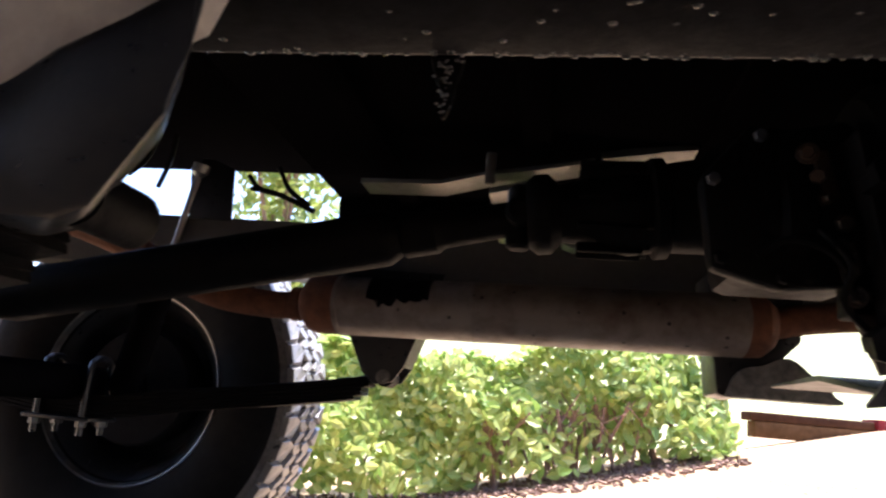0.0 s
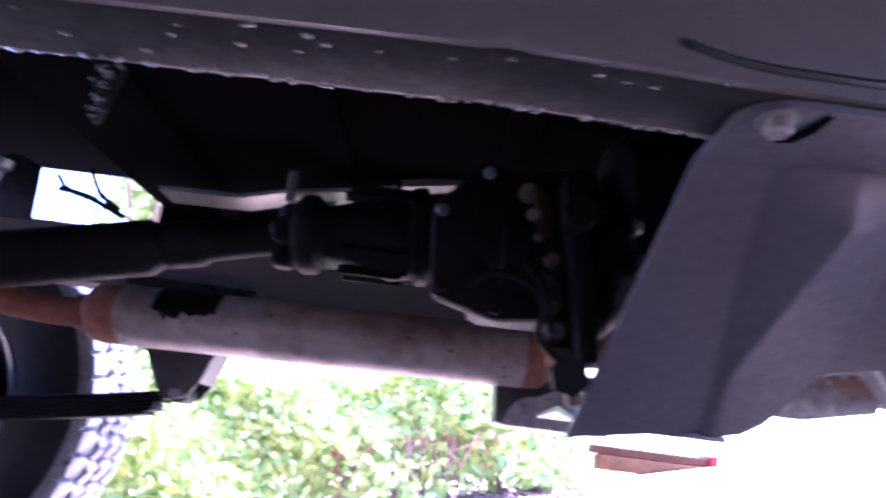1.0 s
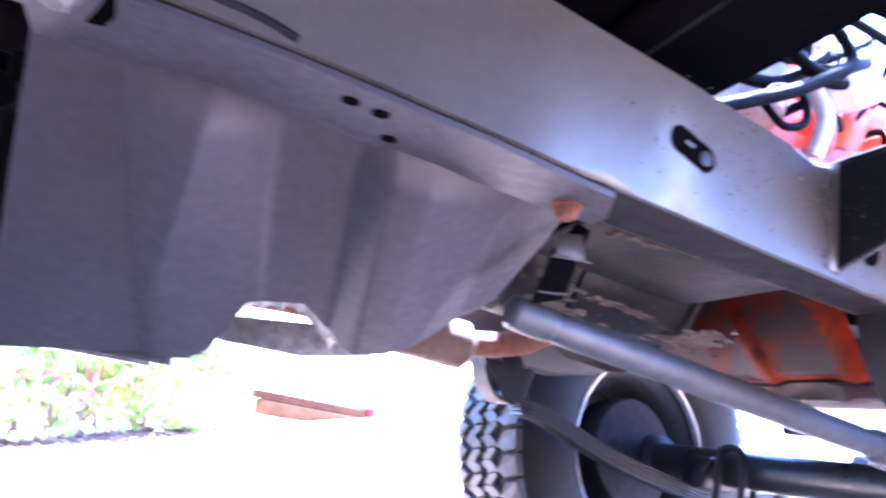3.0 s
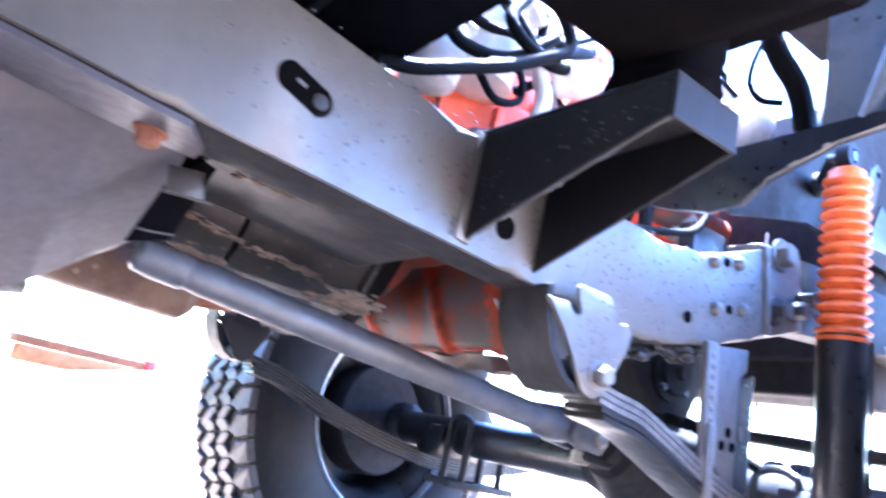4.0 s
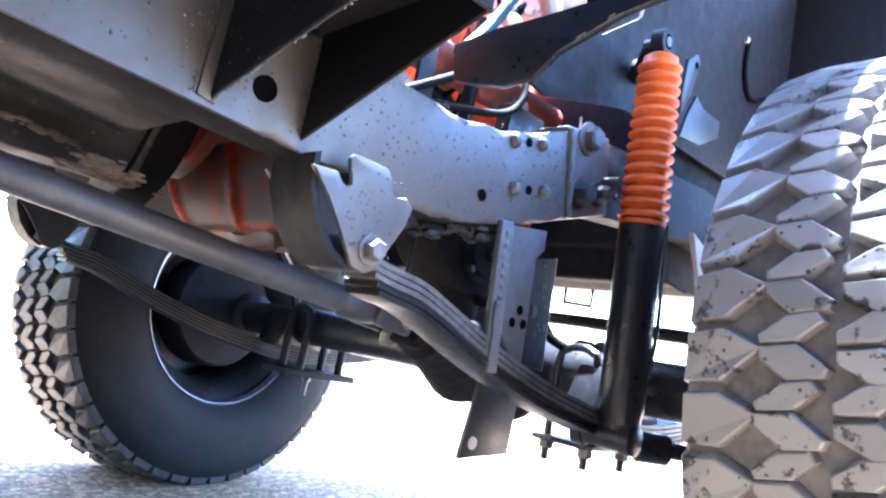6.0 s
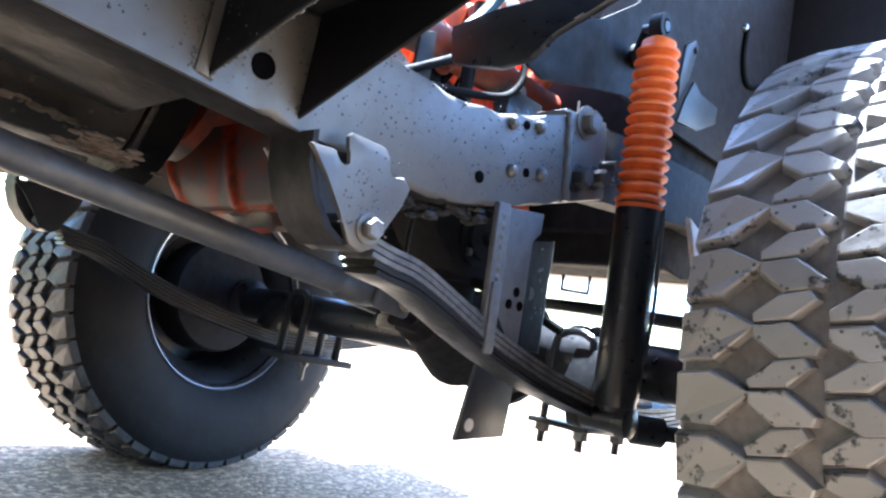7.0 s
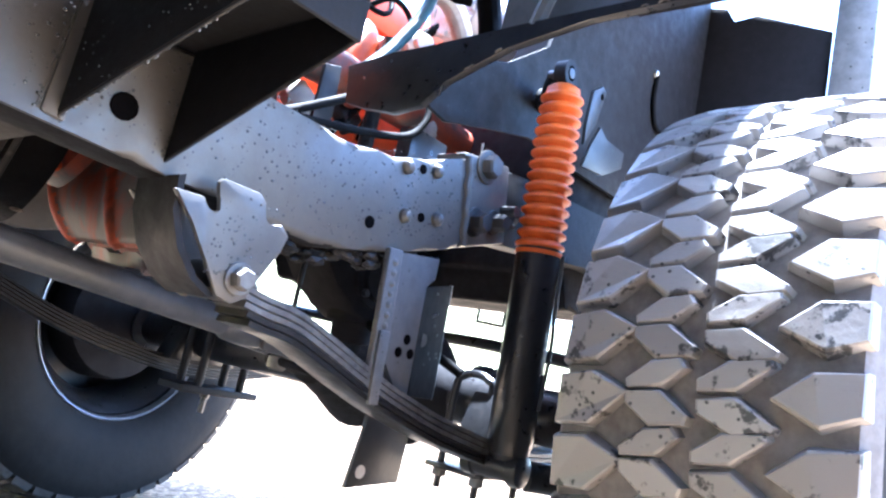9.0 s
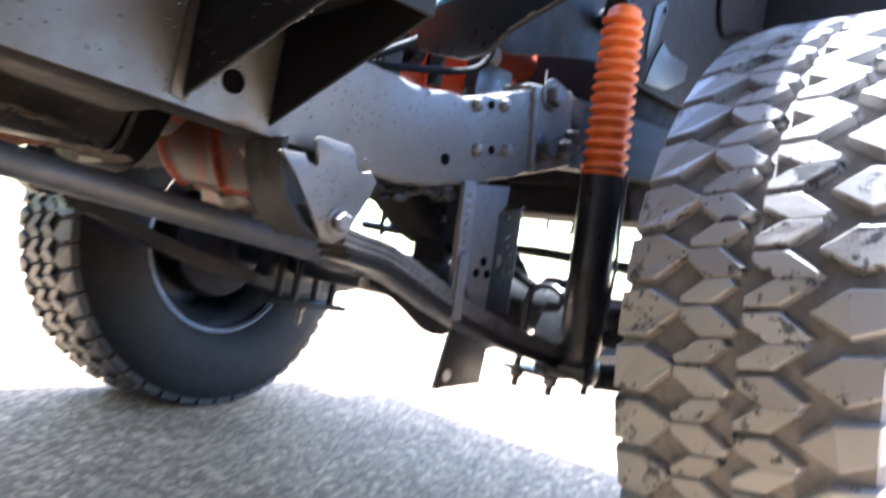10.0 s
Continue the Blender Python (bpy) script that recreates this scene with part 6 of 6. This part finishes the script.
for k in range(60):
    f, g = random.random(), random.random()
    drop((1.268 + 0.034 * f - 0.0002, 0.618 - 0.185 * f, 0.587 + 0.095 * f + g * (0.098 - 0.072 * f)), random.choice((0.0006, 0.0009, 0.0013)), (-1, -0.2, 0))
for k in range(46):
    f = random.random() ** 1.3
    drop((1.271 + 0.034 * f, 0.617 - 0.186 * f, 0.5825 + 0.0945 * f), random.choice((0.0008, 0.0012, 0.0017)), (-0.5, -0.6, -0.6))
for k in range(26):
    drop((1.2555 + random.uniform(-0.003, 0.004), 0.6125, random.uniform(0.584, 0.672)), random.choice((0.0008, 0.0012, 0.0016)), (-0.2, -1, 0))
for k in range(44):
    z = random.uniform(0.560, 0.602)
    drop((0.1575 + random.gauss(0, 0.10 * max(0.02, z - 0.553)), 0.6398, z), random.choice((0.0008, 0.0012, 0.0017)), (0, -1, 0))
for k in range(260):
    x = random.uniform(-0.1, 1.0)
    drop((x, rail_near(x) + 0.074 * random.choice((1, 1, 1, 0.97, 0.93, random.random())), rail_low(x) + 0.0005), random.uniform(0.0018, 0.0042), (0, -0.5, -1))
glass = bpy.data.materials.new("water")
glass.use_nodes = True
gb = glass.node_tree.nodes["Principled BSDF"]
gb.inputs["Roughness"].default_value, gb.inputs["Base Color"].default_value, gb.inputs["Specular IOR Level"].default_value = 0.04, (0.08, 0.085, 0.09, 1), 0.9
drops = part("water", bm, glass, near_rail, "clear water drops", 60)
tagged(drops, kind="stuff")

# ---- garden behind ----
def leaves(bm, count, place, size, seed):
    random.seed(seed)
    for k in range(count):
        p, n = place()
        n = (Vector(n) + Vector((random.uniform(-1, 1), random.uniform(-1, 1), random.uniform(-0.6, 1)))* 0.7).normalized()
        u = n.orthogonal().normalized()
        u = (Matrix.Rotation(random.uniform(0, 6.28), 3, n) @ u)
        w = n.cross(u)
        s = size * random.uniform(0.6, 1.25)
        pts = [(-0.5, 0, 0), (-0.15, 0.27, 0.05), (0.2, 0.22, 0.03), (0.55, 0, -0.06), (0.2, -0.22, 0.03), (-0.15, -0.27, 0.05)]
        vs = [bm.verts.new(Vector(p) + (u * a + w * b + n * c) * s) for a, b, c in pts]
        bm.faces.new((vs[0], vs[1], vs[2], vs[3]))
        bm.faces.new((vs[0], vs[3], vs[4], vs[5]))


H0, H1 = Vector((-2.4, 2.85, 0)), Vector((1.15, 3.85, 0))
hd = (H1 - H0)
hn = Vector((hd.y, -hd.x, 0)).normalized()


def hedge_place():
    s = random.random() ** 0.95
    base = H0 + hd * s
    top = 0.66 + 0.05 * math.sin(s * 17) + 0.04 * math.sin(s * 41 + 1)
    q = random.random()
    if q < 0.72:
        hgt = random.uniform(0.03, 1.0) ** 0.8 * top
        depth = random.uniform(0.0, 0.14) + 0.05 * math.sin(s * 30 + hgt * 9) + 0.10 * (hgt / top) ** 3
        n = hn
    else:
        hgt = top + random.uniform(-0.05, 0.03)
        depth = random.uniform(0.08, 0.6)
        n = Vector((0, 0, 1))
    if 0.66 < s < 0.92 and q < 0.72 and hgt < 0.34 and random.random() < 0.6:
        depth += 0.3
    if s > 0.86 and random.random() < (s - 0.86) * 5:
        hgt *= 0.6
    p = base - hn * depth
    gz = ground_height(p.x, p.y)
    return (p.x, p.y, gz + hgt), n


hedge = new("hedge")
hedge.location = (-0.6, 3.4, 0)
tagged(hedge, "low sunlit green leafy hedge behind a mulch bed", "hedge")
bm = nb()
leaves(bm, 11000, hedge_place, 0.066, 5)
tagged(part("foliage", bm, LEAF, hedge, "", 0), kind="stuff")
random.seed(8)
for k in range(70):
    s = random.random() if k < 36 else random.uniform(0.64, 0.95)
    p = H0 + hd * s - hn * random.uniform(0.08, 0.3)
    z = ground_height(p.x, p.y)
    bm = nb()
    lean = Vector((random.uniform(-0.12, 0.12), random.uniform(-0.08, 0.08), 0))
    q = [Vector((p.x, p.y, z - 0.02)), Vector((p.x, p.y, z + 0.15)) + lean * 0.5, Vector((p.x, p.y, z + 0.32)) + lean * 1.2 + hn * 0.03]
    sweep(bm, q, 0.008, 6, 4)
    for j in range(3):
        a = q[1].lerp(q[2], random.random())
        sweep(bm, [a, a + Vector((random.uniform(-0.12, 0.12), random.uniform(-0.1, 0.1), random.uniform(0.05, 0.16)))], 0.004, 5, 0)
    part("stem", bm, BARK, hedge)
# mulch bed
bm = nb()
random.seed(4)
for k in range(1500):
    s = random.random()
    p = H0 + hd * s + hn * random.uniform(-0.25, 0.16)
    z = ground_height(p.x, p.y)
    box(bm, (p.x, p.y, z + random.uniform(0, 0.012)), (random.uniform(0.01, 0.05), random.uniform(0.006, 0.02), random.uniform(0.004, 0.015)), Euler((random.uniform(-.4, .4), random.uniform(-.4, .4), random.uniform(0, 3))).to_matrix())
mulch = part("mulch", bm, MULCH, None, "", 0)
tagged(mulch, "brown dry bark mulch along the hedge foot", "mulch", kind="stuff")


def shrub(at, size, height, count, seed):
    root = new("shrub")
    root.location = at
    tagged(root, "tall sunlit yellow-green shrub", "shrub")
    base = Vector(at)
    random.seed(seed)
    bm = nb()
    tips = []
    for k in range(9):
        tip = base + Vector((random.uniform(-1, 1) * size * 0.6, random.uniform(-1, 1) * size * 0.6, height * random.uniform(0.6, 0.95)))
        sweep(bm, [base + Vector((0, 0, -0.05)), base.lerp(tip, 0.5) + Vector((random.uniform(-.1, .1), 0, 0.1)), tip], 0.016, 7, 5)
        tips.append(tip)
        tips.append(base.lerp(tip, 0.65))
    part("trunk", bm, BARK, root)

    def place():
        c = random.choice(tips)
        d = Vector((random.gauss(0, 1), random.gauss(0, 1), random.gauss(0, 0.8)))
        p = c + d * size * 0.26
        return p, d + Vector((0, 0, 0.5))
    bm = nb()
    leaves(bm, count, place, 0.09, seed + 1)
    tagged(part("crown", bm, LEAF_FAR, root, "", 0), kind="stuff")


shrub((-1.65, 5.0, ground_height(-1.65, 5.0)), 0.75, 2.3, 3200, 21)
shrub((-3.6, 6.0, ground_height(-3.6, 6.0)), 1.0, 1.7, 2200, 33)

# timber edging
def timber(at, length, turn, group):
    root = new("timber_edging")
    x, y = at
    z = ground_height(x, y) - 0.015
    root.matrix_basis = pose(x, y, z, 0, 0, turn)
    tagged(root, "weathered orange-brown stacked edging timbers with a red end", "timber", group)
    m = root.matrix_basis
    def local(bm):
        bm.transform(m)
        return bm
    part("timber", local(box(nb(), (0, 0, 0.045), (length, 0.09, 0.085), None, 0.006)), SUNPLANK, root, "lower timber, coloured pale as the sunlit face")
    part("timber", local(box(nb(), (-0.01, 0.006, 0.112), (length * 1.05, 0.11, 0.046), None, 0.006)), TIMBER, root)
    part("end_board", local(box(nb(), (length / 2 + 0.040, 0.0, 0.082), (0.055, 0.13, 0.135), None, 0.004)), REDEND, root, "red painted end board")


timber((1.62, 4.3), 0.66, 14, "")
for k, (x, y, s) in enumerate(((2.55, 4.7, 0.07), (2.72, 4.75, 0.05), (2.4, 4.45, 0.035))):
    random.seed(50 + k)
    bm = nb()
    bmesh.ops.create_icosphere(bm, subdivisions=2, radius=s, matrix=Matrix.Translation((x, y, ground_height(x, y) + s * 0.3)) @ Matrix.Diagonal((1.4, 1, 0.6, 1)))
    for v in bm.verts:
        v.co += Vector((random.uniform(-1, 1), random.uniform(-1, 1), random.uniform(-1, 1))) * s * 0.12
    tagged(part("stone", bm, RUST if k == 0 else MULCH, None), "small reddish stone on the sunlit ground", "stone", "stones on the driveway")
